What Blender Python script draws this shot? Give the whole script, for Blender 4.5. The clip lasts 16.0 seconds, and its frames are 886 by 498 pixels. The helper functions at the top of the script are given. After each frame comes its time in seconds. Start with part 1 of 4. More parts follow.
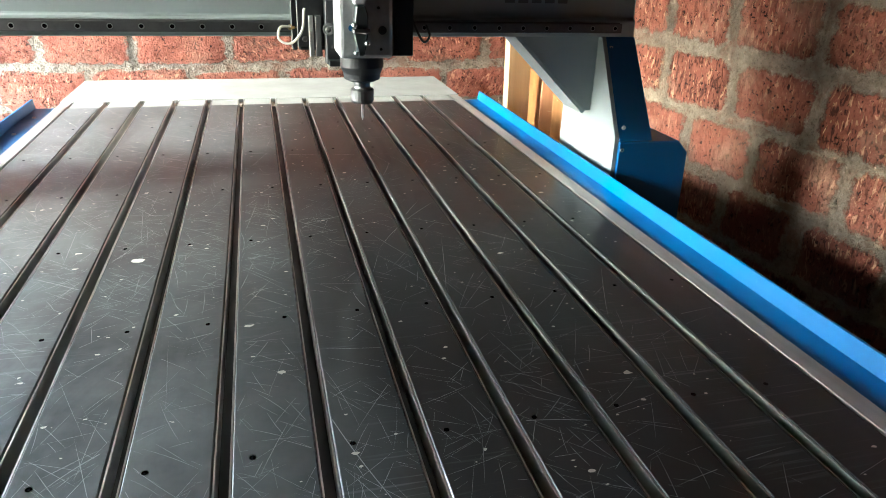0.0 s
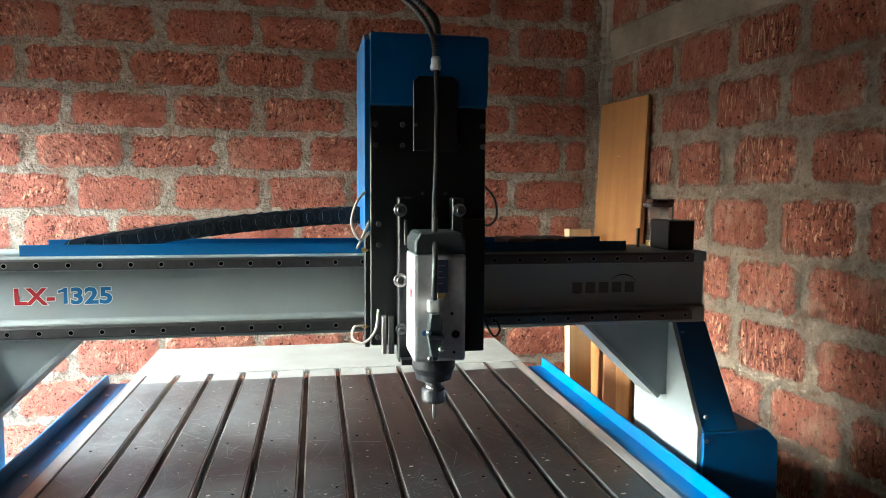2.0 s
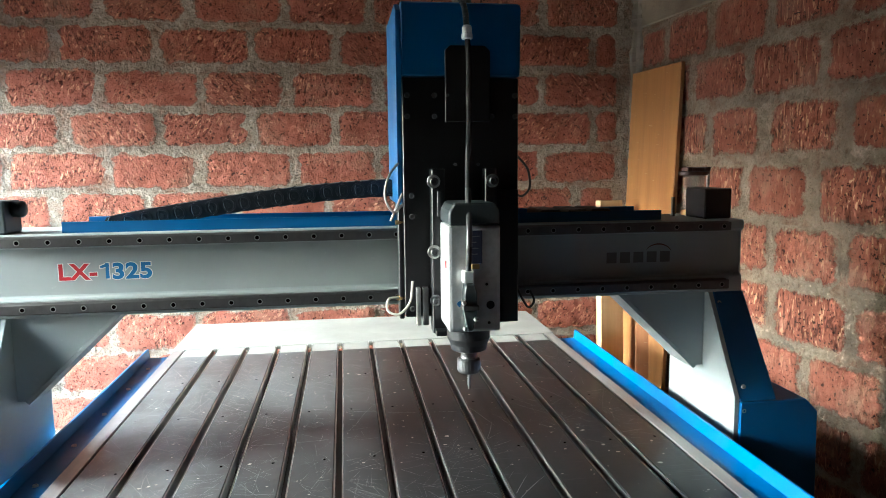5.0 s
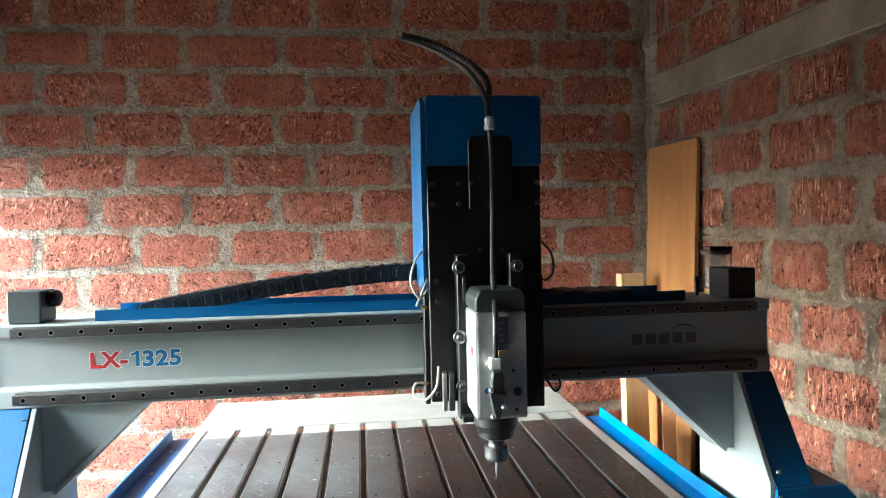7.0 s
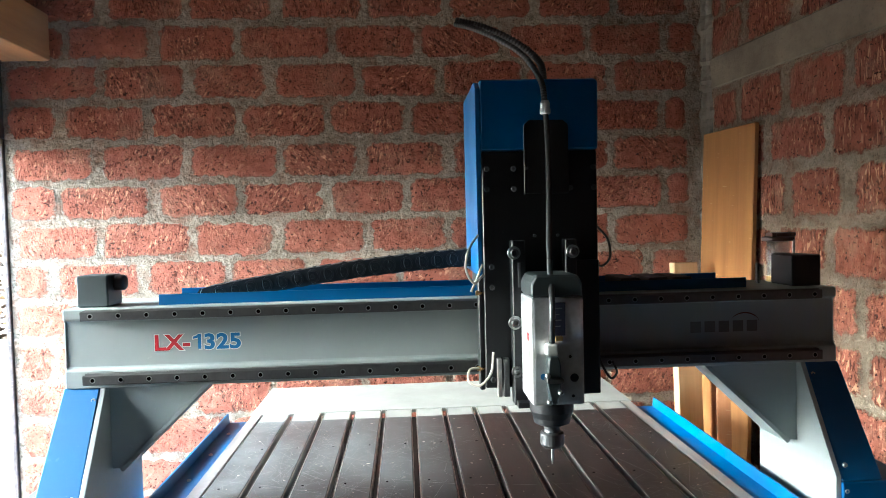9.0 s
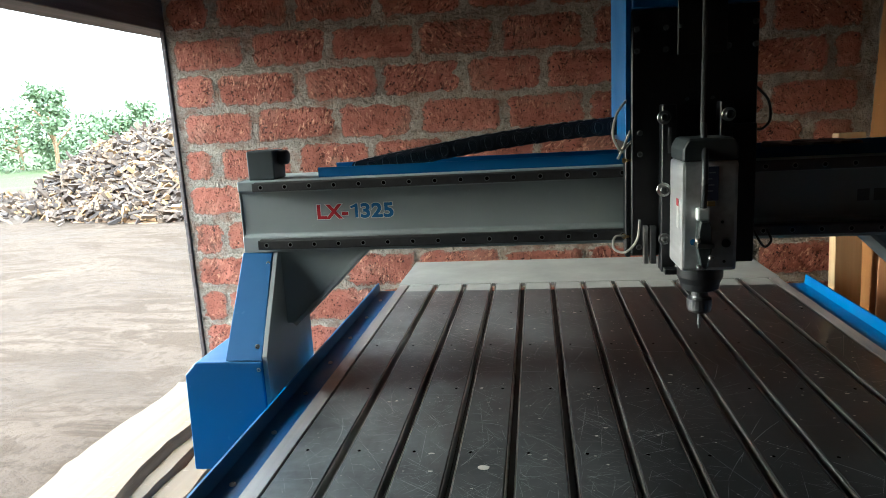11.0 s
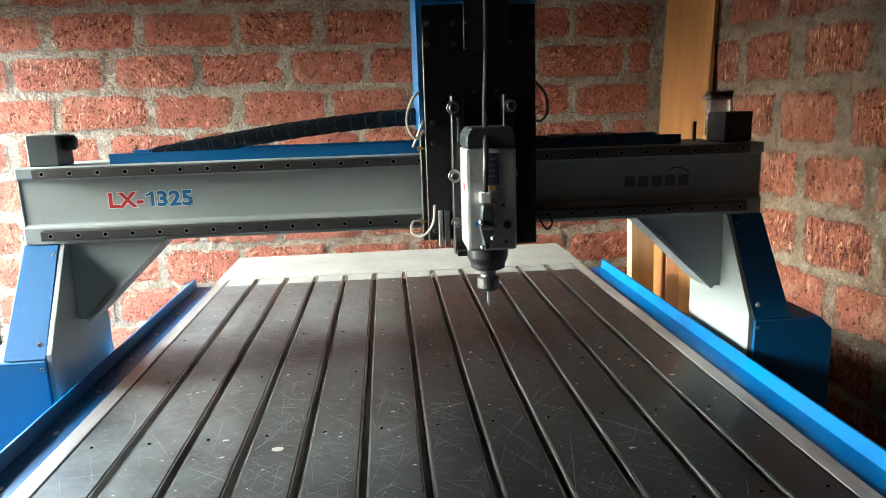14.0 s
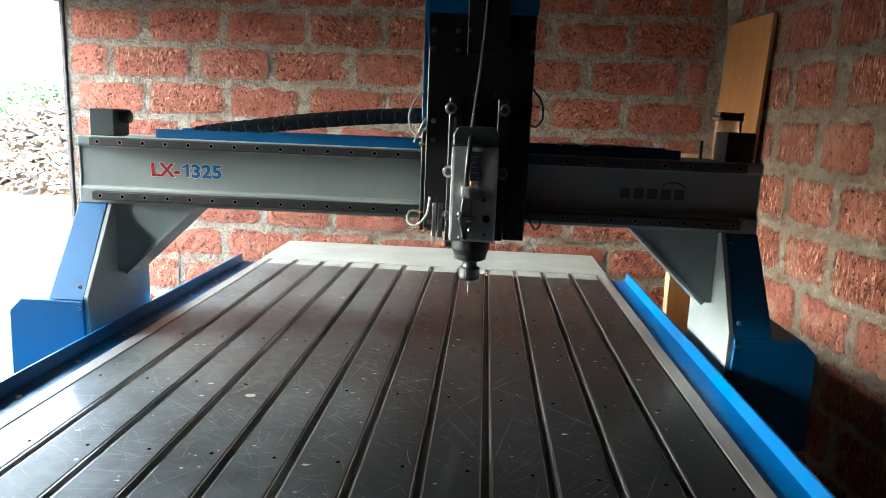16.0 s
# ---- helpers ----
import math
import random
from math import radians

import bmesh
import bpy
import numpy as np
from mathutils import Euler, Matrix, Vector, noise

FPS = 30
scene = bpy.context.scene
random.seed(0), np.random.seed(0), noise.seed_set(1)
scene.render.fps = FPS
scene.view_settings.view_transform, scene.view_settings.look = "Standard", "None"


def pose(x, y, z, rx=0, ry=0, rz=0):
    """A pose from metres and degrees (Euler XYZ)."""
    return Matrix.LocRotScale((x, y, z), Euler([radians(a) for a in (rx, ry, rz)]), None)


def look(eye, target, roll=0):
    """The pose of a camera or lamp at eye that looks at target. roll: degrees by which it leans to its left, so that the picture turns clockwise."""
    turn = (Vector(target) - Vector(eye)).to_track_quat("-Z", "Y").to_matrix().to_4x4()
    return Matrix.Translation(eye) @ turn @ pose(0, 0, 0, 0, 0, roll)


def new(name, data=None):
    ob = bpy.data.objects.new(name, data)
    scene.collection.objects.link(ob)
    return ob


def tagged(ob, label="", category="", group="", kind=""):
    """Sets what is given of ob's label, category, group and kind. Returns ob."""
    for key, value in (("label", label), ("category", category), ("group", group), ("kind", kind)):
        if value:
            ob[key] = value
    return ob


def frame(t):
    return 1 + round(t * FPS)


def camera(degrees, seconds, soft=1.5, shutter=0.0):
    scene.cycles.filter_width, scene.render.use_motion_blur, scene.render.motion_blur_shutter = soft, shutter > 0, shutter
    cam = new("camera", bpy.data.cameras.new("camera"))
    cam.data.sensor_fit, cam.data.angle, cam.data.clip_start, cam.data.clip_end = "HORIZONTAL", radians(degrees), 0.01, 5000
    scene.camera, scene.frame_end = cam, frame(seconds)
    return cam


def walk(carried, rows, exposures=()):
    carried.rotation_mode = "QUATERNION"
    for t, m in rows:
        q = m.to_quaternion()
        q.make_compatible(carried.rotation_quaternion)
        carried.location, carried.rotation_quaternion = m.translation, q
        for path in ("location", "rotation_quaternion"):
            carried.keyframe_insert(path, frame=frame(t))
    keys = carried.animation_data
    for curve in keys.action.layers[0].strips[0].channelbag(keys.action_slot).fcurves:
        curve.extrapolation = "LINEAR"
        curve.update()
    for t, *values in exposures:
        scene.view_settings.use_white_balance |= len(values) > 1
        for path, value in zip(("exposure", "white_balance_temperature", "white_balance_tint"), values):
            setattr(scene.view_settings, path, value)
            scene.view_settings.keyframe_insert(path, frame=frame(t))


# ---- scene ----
cam = camera(66.3, 16.0, 0.5)
PATH = [
    (0, (-0.041, -2.492, 1.329), (0.444, -0.73, 0.517), 2.0),
    (0.5, (-0.049, -2.47, 1.362), (0.383, -0.626, 0.719), 1.7),
    (1, (-0.061, -2.441, 1.404), (0.323, -0.524, 0.98), 1.2),
    (1.5, (-0.066, -2.418, 1.454), (0.313, -0.468, 1.225), 1.1),
    (2, (-0.07, -2.41, 1.466), (0.295, -0.451, 1.291), 0.4),
    (2.5, (-0.07, -2.406, 1.461), (0.273, -0.444, 1.279), 0.3),
    (3, (-0.074, -2.405, 1.458), (0.262, -0.444, 1.249), 0.2),
    (5.5, (-0.091, -2.411, 1.456), (0.169, -0.443, 1.21), -0.7),
    (6, (-0.101, -2.416, 1.461), (0.131, -0.442, 1.238), -0.8),
    (6.5, (-0.105, -2.42, 1.478), (0.114, -0.438, 1.328), -1.0),
    (7, (-0.103, -2.42, 1.5), (0.137, -0.435, 1.449), -1.3),
    (7.5, (-0.093, -2.416, 1.535), (0.203, -0.44, 1.618), -2.6),
    (8, (-0.092, -2.424, 1.539), (0.19, -0.449, 1.673), -2.9),
    (8.5, (-0.097, -2.426, 1.525), (0.161, -0.445, 1.62), -2.2),
    (9, (-0.127, -2.416, 1.488), (-0.017, -0.42, 1.414), -1.4),
    (9.5, (-0.166, -2.419, 1.47), (-0.262, -0.429, 1.296), -1.7),
    (9.7, (-0.155, -2.414, 1.468), (-0.334, -0.431, 1.268), -1.8),
    (11.8, (-0.168, -2.479, 1.425), (-0.451, -0.551, 0.973), -3.4),
    (12, (-0.149, -2.467, 1.417), (-0.337, -0.529, 0.961), -3.2),
    (12.5, (-0.117, -2.463, 1.415), (-0.137, -0.518, 0.95), -3.1),
    (13, (-0.084, -2.466, 1.415), (-0.034, -0.519, 0.959), -3.3),
    (13.5, (-0.062, -2.478, 1.416), (0.043, -0.528, 0.984), -3.0),
    (14, (-0.046, -2.496, 1.419), (0.108, -0.544, 1.015), -1.8),
    (14.5, (0.005, -2.526, 1.408), (0.148, -0.562, 1.056), 0.4),
    (15, (0.034, -2.586, 1.409), (0.155, -0.616, 1.085), 0.4),
    (15.5, (0.06, -2.633, 1.4), (0.141, -0.67, 1.024), 1.4),
    (16, (0.198, -2.628, 1.391), (0.086, -0.666, 1.019), 2.3),
]
STOPS = [(0.0, 5.5, 5600), (1.0, 5.4, 5750), (2.0, 5.35, 5450), (5.5, 5.35, 5380), (8.0, 5.55, 5300), (8.7, 5.5, 5250), (9.2, 5.2, 5350), (9.5, 4.85, 5500), (11.8, 3.6, 5550), (12.2, 3.8, 5600), (12.5, 4.2, 5600), (13.0, 4.7, 5600), (13.5, 5.0, 5650), (14.0, 5.1, 5700), (14.5, 5.15, 5650), (15.5, 5.1, 5500), (16.0, 4.9, 5480)]
walk(cam, [(t, look(eye, target, roll)) for t, eye, target, roll in PATH], [(t, stops, kelvin, -3) for t, stops, kelvin in STOPS])

# ---- light ----
world = bpy.data.worlds.new("overcast_sky")
scene.world = world
world.use_nodes = True
wt = world.node_tree
wt.nodes.clear()
sky = wt.nodes.new("ShaderNodeTexSky")
sky.sky_type = "NISHITA"
sky.sun_disc = False
sky.sun_elevation, sky.sun_rotation = radians(17.5), radians(-92)
sky.air_density, sky.dust_density, sky.ozone_density = 1.0, 6.0, 1.0
cloud = wt.nodes.new("ShaderNodeMix")
cloud.data_type = "RGBA"
cloud.inputs[0].default_value = 0.75
cloud.inputs[7].default_value = (9.0, 9.4, 10.0, 1)
bg = wt.nodes.new("ShaderNodeBackground")
bg.inputs[1].default_value = 0.15
wout = wt.nodes.new("ShaderNodeOutputWorld")
wt.links.new(sky.outputs[0], cloud.inputs[6])
up = wt.nodes.new("ShaderNodeTexCoord")
split = wt.nodes.new("ShaderNodeSeparateXYZ")
rise = wt.nodes.new("ShaderNodeMapRange")  # an overcast sky is far brighter overhead than at the hazy horizon
rise.inputs["To Min"].default_value, rise.inputs["To Max"].default_value = 0.36, 1.7
shade = wt.nodes.new("ShaderNodeMix")
shade.data_type, shade.blend_type = "RGBA", "MULTIPLY"
shade.inputs[0].default_value = 1.0
wt.links.new(up.outputs["Generated"], split.inputs[0])
wt.links.new(split.outputs[2], rise.inputs["Value"])
wt.links.new(cloud.outputs[2], shade.inputs[6])
wt.links.new(rise.outputs[0], shade.inputs[7])
wt.links.new(shade.outputs[2], bg.inputs[0])
wt.links.new(bg.outputs[0], wout.inputs[0])

sun_data = bpy.data.lights.new("sun", "SUN")
sun_data.energy, sun_data.angle, sun_data.color = 0.28, radians(17), (1.0, 0.97, 0.93)
sun = new("sun", sun_data)
sun.matrix_world = look((-20, -0.7, 6.3), (0, 0, 0))


# ---- materials ----
class Mat:
    """A node material with short helpers."""

    def __init__(self, name, rough=0.6, metal=0.0, color=(0.5, 0.5, 0.5), spec=0.5):
        self.m = bpy.data.materials.new(name)
        self.m.use_nodes = True
        self.t = self.m.node_tree
        self.b = self.t.nodes["Principled BSDF"]
        self.b.inputs["Base Color"].default_value = (*color, 1)
        self.b.inputs["Roughness"].default_value = rough
        self.b.inputs["Metallic"].default_value = metal
        self.b.inputs["Specular IOR Level"].default_value = spec
        self.tc = self.t.nodes.new("ShaderNodeTexCoord")
        self.base = self.tc.outputs["Object"]

    def put(self, value, socket):
        if isinstance(value, bpy.types.NodeSocket):
            self.t.links.new(value, socket)
        elif isinstance(value, tuple) and len(value) == 3 and socket.type == "RGBA":
            socket.default_value = (*value, 1)
        else:
            socket.default_value = value

    def map(self, scale=(1, 1, 1), rot=(0, 0, 0), src=None):
        n = self.t.nodes.new("ShaderNodeMapping")
        n.inputs["Scale"].default_value = scale
        n.inputs["Rotation"].default_value = [radians(a) for a in rot]
        self.t.links.new(src or self.base, n.inputs["Vector"])
        return n.outputs[0]

    def noise(self, scale, detail=4, rough=0.55, src=None, dist=0.0):
        n = self.t.nodes.new("ShaderNodeTexNoise")
        n.inputs["Scale"].default_value = scale
        n.inputs["Detail"].default_value = detail
        n.inputs["Roughness"].default_value = rough
        n.inputs["Distortion"].default_value = dist
        self.t.links.new(src or self.base, n.inputs["Vector"])
        return n.outputs["Fac"]

    def voronoi(self, scale, src=None):
        n = self.t.nodes.new("ShaderNodeTexVoronoi")
        n.inputs["Scale"].default_value = scale
        self.t.links.new(src or self.base, n.inputs["Vector"])
        return n.outputs["Distance"]

    def ramp(self, fac, lo, hi, a=0.0, b=1.0):
        n = self.t.nodes.new("ShaderNodeMapRange")
        n.inputs["From Min"].default_value, n.inputs["From Max"].default_value = lo, hi
        n.inputs["To Min"].default_value, n.inputs["To Max"].default_value = a, b
        self.t.links.new(fac, n.inputs["Value"])
        return n.outputs[0]

    def mix(self, fac, a, b, mode="MIX"):
        n = self.t.nodes.new("ShaderNodeMix")
        n.data_type, n.blend_type = "RGBA", mode
        self.put(fac, n.inputs[0])
        self.put(a, n.inputs[6])
        self.put(b, n.inputs[7])
        return n.outputs[2]

    def math(self, op, a, b=0.0):
        n = self.t.nodes.new("ShaderNodeMath")
        n.operation = op
        self.put(a, n.inputs[0])
        self.put(b, n.inputs[1])
        return n.outputs[0]

    def random(self):
        return self.t.nodes.new("ShaderNodeObjectInfo").outputs["Random"]

    def island(self):
        return self.t.nodes.new("ShaderNodeNewGeometry").outputs["Random Per Island"]

    def spin(self, angle, axis):
        n = self.t.nodes.new("ShaderNodeVectorRotate")
        n.inputs["Axis"].default_value = axis
        self.t.links.new(self.base, n.inputs["Vector"])
        self.put(angle, n.inputs["Angle"])
        return n.outputs[0]

    def color(self, v):
        self.put(v, self.b.inputs["Base Color"])
        return self

    def rough(self, v):
        self.put(v, self.b.inputs["Roughness"])
        return self

    def bump(self, height, strength=0.5, distance=0.01):
        n = self.t.nodes.new("ShaderNodeBump")
        n.inputs["Strength"].default_value = strength
        n.inputs["Distance"].default_value = distance
        self.t.links.new(height, n.inputs["Height"])
        self.t.links.new(n.outputs[0], self.b.inputs["Normal"])
        return self


def mortar_mix(k, src, patch_src=None):
    """Colour and height of crumbly grey-brown mortar."""
    lump, crumb = k.noise(40.0, 5, 0.72, src), k.noise(105.0, 4, 0.7, src)
    a = k.mix(k.ramp(k.noise(4.0, 5, 0.6, patch_src or src), 0.3, 0.7), (0.37, 0.305, 0.23), (0.56, 0.48, 0.385))
    a = k.mix(k.ramp(lump, 0.52, 0.66, 0, 0.6), a, (0.60, 0.52, 0.42))
    a = k.mix(k.ramp(lump, 0.35, 0.44, 0.75, 0.0), a, (0.10, 0.075, 0.055))
    a = k.mix(k.ramp(crumb, 0.55, 0.62, 0, 0.55), a, (0.68, 0.60, 0.50))
    a = k.mix(k.ramp(crumb, 0.36, 0.43, 0.65, 0.0), a, (0.09, 0.068, 0.050))
    lump2 = k.noise(17.0, 3, 0.6, src)
    a = k.mix(k.ramp(lump2, 0.34, 0.50, 0.4, 0.0), a, (0.22, 0.165, 0.12))
    return a, k.math("ADD", k.math("ADD", k.math("MULTIPLY", lump2, 2.0), k.math("MULTIPLY", lump, 1.5)), k.math("MULTIPLY", crumb, 0.6))


def stone_material(name, axis, upright):
    """Hewn laterite: smooth red faces, dark pits and pale pick marks."""
    k = Mat(name, rough=0.92, spec=0.2)
    r = k.random()
    turn = k.spin(k.ramp(r, 0, 1, -0.35, 0.35) if upright else k.ramp(r, 0, 1, -0.9, 0.9), axis)
    warped = k.t.nodes.new("ShaderNodeVectorMath")
    warped.operation = "ADD"
    off = k.t.nodes.new("ShaderNodeCombineXYZ")
    for i in range(3):
        k.put(k.math("MULTIPLY", r, 37.0 + 11 * i), off.inputs[i])
    k.t.links.new(turn, warped.inputs[0])
    k.t.links.new(off.outputs[0], warped.inputs[1])
    w = warped.outputs[0]
    stretched = k.map((95, 95, 20) if upright else (95, 95, 42), src=w)
    marks = k.noise(1.0, 2, 0.5, stretched, 0.7)
    mask = k.noise(10.0, 3, 0.55, w)
    where = k.ramp(mask, 0.34, 0.46) if upright else k.ramp(mask, 0.40, 0.54)
    where = k.math("MULTIPLY", where, k.ramp(k.math("FRACT", k.math("MULTIPLY", r, 7.3)), 0.0, 0.6, 0.25, 1.0))
    chips = k.math("MULTIPLY", k.ramp(marks, 0.595, 0.625), where)
    gouge = k.math("MULTIPLY", k.ramp(marks, 0.37, 0.41, 1.0, 0.0), where)
    pits = k.math("MAXIMUM", k.ramp(k.noise(85.0, 3, 0.55, w), 0.345, 0.37, 1.0, 0.0), k.math("MULTIPLY", k.ramp(k.noise(46.0, 2, 0.5, w), 0.29, 0.32, 1.0, 0.0), 0.9))
    grain = k.noise(170.0, 3, 0.7, w)
    patch = k.noise(9.0, 4, 0.6, w)
    # light is put into the base: side blocks darker, back blocks raised
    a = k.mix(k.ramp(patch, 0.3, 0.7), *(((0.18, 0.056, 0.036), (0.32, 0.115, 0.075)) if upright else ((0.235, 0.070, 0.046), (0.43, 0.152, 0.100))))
    a = k.mix(k.ramp(r, 0, 1, 0.0, 0.5), a, (0.27, 0.095, 0.060))
    a = k.mix(k.ramp(grain, 0.5, 0.75, 0, 0.3), a, (0.44, 0.15, 0.085))
    a = k.mix(k.math("MULTIPLY", chips, 0.6 if upright else 0.85), a, (0.76, 0.44, 0.26) if upright else (0.72, 0.35, 0.21))
    a = k.mix(k.math("MULTIPLY", gouge, 0.85), a, (0.060, 0.017, 0.011))
    a = k.mix(k.math("MULTIPLY", pits, 0.95), a, (0.025, 0.009, 0.007))
    dust = k.ramp(k.noise(5.0, 5, 0.65, w), 0.50, 0.75)
    a = k.mix(k.math("MULTIPLY", dust, 0.9 if upright else 0.5), a, (0.36, 0.215, 0.145))
    rim = k.t.nodes.new("ShaderNodeAttribute")
    rim.attribute_name = "rim"
    ragged = k.math("ADD", rim.outputs["Fac"], k.math("MULTIPLY", k.math("SUBTRACT", k.noise(30.0, 6, 0.78, w), 0.5), 2.6))
    smear = k.ramp(ragged, 0.46, 0.90) if upright else k.ramp(ragged, 0.74, 1.04)
    paste, paste_high = mortar_mix(k, w)
    if upright:
        paste = k.mix(0.45, paste, (0.46, 0.33, 0.225))
    a = k.mix(k.ramp(ragged, 0.40, 1.0, 0.0, 0.5), a, (0.32, 0.20, 0.14))
    k.color(k.mix(smear, a, paste))
    hgt = k.math("ADD", k.math("MULTIPLY", patch, 1.0), k.math("MULTIPLY", chips, 0.22))
    hgt = k.math("ADD", hgt, k.math("MULTIPLY", grain, 0.22))
    hgt = k.math("SUBTRACT", hgt, k.math("MULTIPLY", k.math("MAXIMUM", pits, gouge), 0.7))
    hgt = k.math("ADD", hgt, k.math("MULTIPLY", smear, k.math("SUBTRACT", paste_high, 1.75)))
    return k.bump(hgt, 1.0, 0.045).m


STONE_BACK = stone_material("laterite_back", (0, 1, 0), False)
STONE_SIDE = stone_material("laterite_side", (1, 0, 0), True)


def mortar_material(name, dust):
    """Mortar of a wall; dust: how much pale brown dust lies on it."""
    k = Mat(name, rough=0.95, spec=0.15)
    a, high = mortar_mix(k, k.base)
    a = k.mix(k.ramp(k.noise(2.5, 4), 0.3, 0.7, dust * 0.6, dust), a, (0.46, 0.33, 0.225))
    a = k.mix(k.ramp(k.noise(9.0, 5, 0.65), 0.50, 0.66, 0, 0.6), a, (0.31, 0.145, 0.09))
    k.color(a)
    return k.bump(high, 1.0, 0.055).m


MORTAR = mortar_material("mortar", 0.1)
SIDE_MORTAR = mortar_material("dusty_mortar", 0.55)


def concrete_material(name, lo, hi):
    k = Mat(name, rough=0.9, spec=0.25)
    n1, n2 = k.noise(3.5, 6, 0.62), k.noise(55.0, 4, 0.65)
    a = k.mix(k.ramp(n1, 0.3, 0.7), lo, hi)
    a = k.mix(k.ramp(n2, 0.55, 0.75, 0, 0.4), a, tuple(c * 0.6 for c in lo))
    k.color(a)
    return k.bump(k.math("ADD", n1, k.math("MULTIPLY", n2, 0.5)), 0.6, 0.008).m


CONCRETE = concrete_material("cast_concrete", (0.10, 0.082, 0.060), (0.23, 0.19, 0.14))
FLOOR = concrete_material("shop_floor", (0.05, 0.042, 0.036), (0.10, 0.085, 0.072))
PLASTER = concrete_material("dark_plaster", (0.035, 0.025, 0.021), (0.065, 0.045, 0.038))


def roof_material():
    k = Mat("roof_sheet", rough=0.42, spec=0.5)
    n = k.noise(2.2, 5, 0.6, k.map((1, 0.3, 1)))
    a = k.mix(k.ramp(n, 0.3, 0.7), (0.36, 0.345, 0.30), (0.52, 0.50, 0.45))
    a = k.mix(k.ramp(k.noise(30, 3, 0.6, k.map((1, 0.08, 1))), 0.6, 0.75, 0, 0.35), a, (0.30, 0.27, 0.22))
    return k.color(a).m


ROOF = roof_material()
DARK_MORTAR = concrete_material("dark_mortar", (0.085, 0.073, 0.060), (0.25, 0.215, 0.175))
DARK_SHEET = concrete_material("dark_sheet", (0.045, 0.030, 0.022), (0.09, 0.055, 0.036))


def strip_material():
    """Dark glossy plastic sheet, scratched and dusty; its haze is painted paler towards the light."""
    k = Mat("black_table_sheet", rough=0.45, spec=0.35)
    k.b.inputs["IOR"].default_value = 1.55
    k.b.inputs["Coat Weight"].default_value = 0.4
    k.b.inputs["Coat Roughness"].default_value = 0.10
    hair = None
    for ang, sc in ((25, 150), (-38, 170), (62, 160)):
        n = k.noise(1.0, 2, 0.5, k.map((4.0, sc, 1), (0, 0, ang)), 0.5)
        l = k.ramp(n, 0.64, 0.70)
        hair = l if hair is None else k.math("MAXIMUM", hair, l)
    hair = k.math("MULTIPLY", hair, k.ramp(k.noise(3.0, 4), 0.45, 0.7))
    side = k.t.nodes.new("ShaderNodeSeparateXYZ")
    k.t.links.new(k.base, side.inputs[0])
    # wear mask that also paints in the opening's light, strong left and faint right
    lit_wear = k.ramp(k.math("ADD", k.math("ADD", side.outputs[0], k.math("MULTIPLY", k.math("ADD", side.outputs[1], 1.35), 0.10)), k.math("MULTIPLY", k.noise(1.7, 3), 0.7)), -0.35, 0.48, 1.0, 0.03)
    haze = k.math("MULTIPLY", k.math("POWER", k.ramp(k.noise(2.4, 6, 0.70), 0.26, 0.70), 1.4), lit_wear)
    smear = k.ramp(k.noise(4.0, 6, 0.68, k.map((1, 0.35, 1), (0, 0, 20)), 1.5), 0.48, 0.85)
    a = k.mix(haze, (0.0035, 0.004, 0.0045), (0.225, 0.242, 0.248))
    a = k.mix(k.math("MULTIPLY", k.math("MULTIPLY", smear, lit_wear), 0.75), a, (0.23, 0.24, 0.24))
    a = k.mix(k.math("MULTIPLY", hair, 0.22), a, (0.36, 0.37, 0.38))
    k.color(a)
    k.rough(k.math("ADD", k.ramp(haze, 0, 1, 0.40, 0.55), k.math("MULTIPLY", k.math("MAXIMUM", hair, smear), 0.18)))
    return k.bump(k.math("SUBTRACT", k.noise(60, 3), k.math("MULTIPLY", hair, 0.6)), 0.05, 0.003).m


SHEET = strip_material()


def alloy_material(name, color, rough, metal=1.0):
    k = Mat(name, rough=rough, metal=metal)
    n = k.noise(1.0, 3, 0.6, k.map((60, 3, 60)))
    a = k.mix(k.ramp(n, 0.3, 0.7), tuple(c * 0.75 for c in color), color)
    a = k.mix(k.ramp(k.noise(12, 4), 0.55, 0.75, 0, 0.3), a, tuple(c * 0.55 for c in color))
    return k.color(a).rough(k.ramp(n, 0.3, 0.7, rough * 0.8, rough * 1.25)).m


ALLOY = alloy_material("milled_aluminium", (0.62, 0.60, 0.57), 0.36)
RAIL = alloy_material("rail_steel", (0.15, 0.147, 0.147), 0.45)
DULL_STEEL = alloy_material("dull_steel", (0.34, 0.335, 0.33), 0.36)
EDGE = alloy_material("edge_aluminium", (0.50, 0.47, 0.44), 0.5, 0.8)
STEEL = alloy_material("bolt_steel", (0.55, 0.54, 0.52), 0.32)
BRASS = alloy_material("brass", (0.62, 0.42, 0.18), 0.35)
SILVER = alloy_material("spindle_casing", (0.60, 0.60, 0.60), 0.45, 0.6)


def paint_material(name, color, rough=0.4, wear=0.15, spec=0.5):
    k = Mat(name, rough=rough, spec=spec)
    n1, n2 = k.noise(5.0, 5, 0.6), k.noise(60.0, 4, 0.6)
    a = k.mix(k.ramp(n1, 0.3, 0.7, 0.0, wear * 2), color, tuple(c * 0.7 for c in color))
    a = k.mix(k.ramp(n2, 0.66, 0.74, 0, wear), a, tuple(min(1, c * 1.3 + 0.12) for c in color))
    k.color(a).rough(k.ramp(n1, 0.3, 0.7, rough * 0.85, rough * 1.25))
    return k.bump(n2, 0.04, 0.003).m


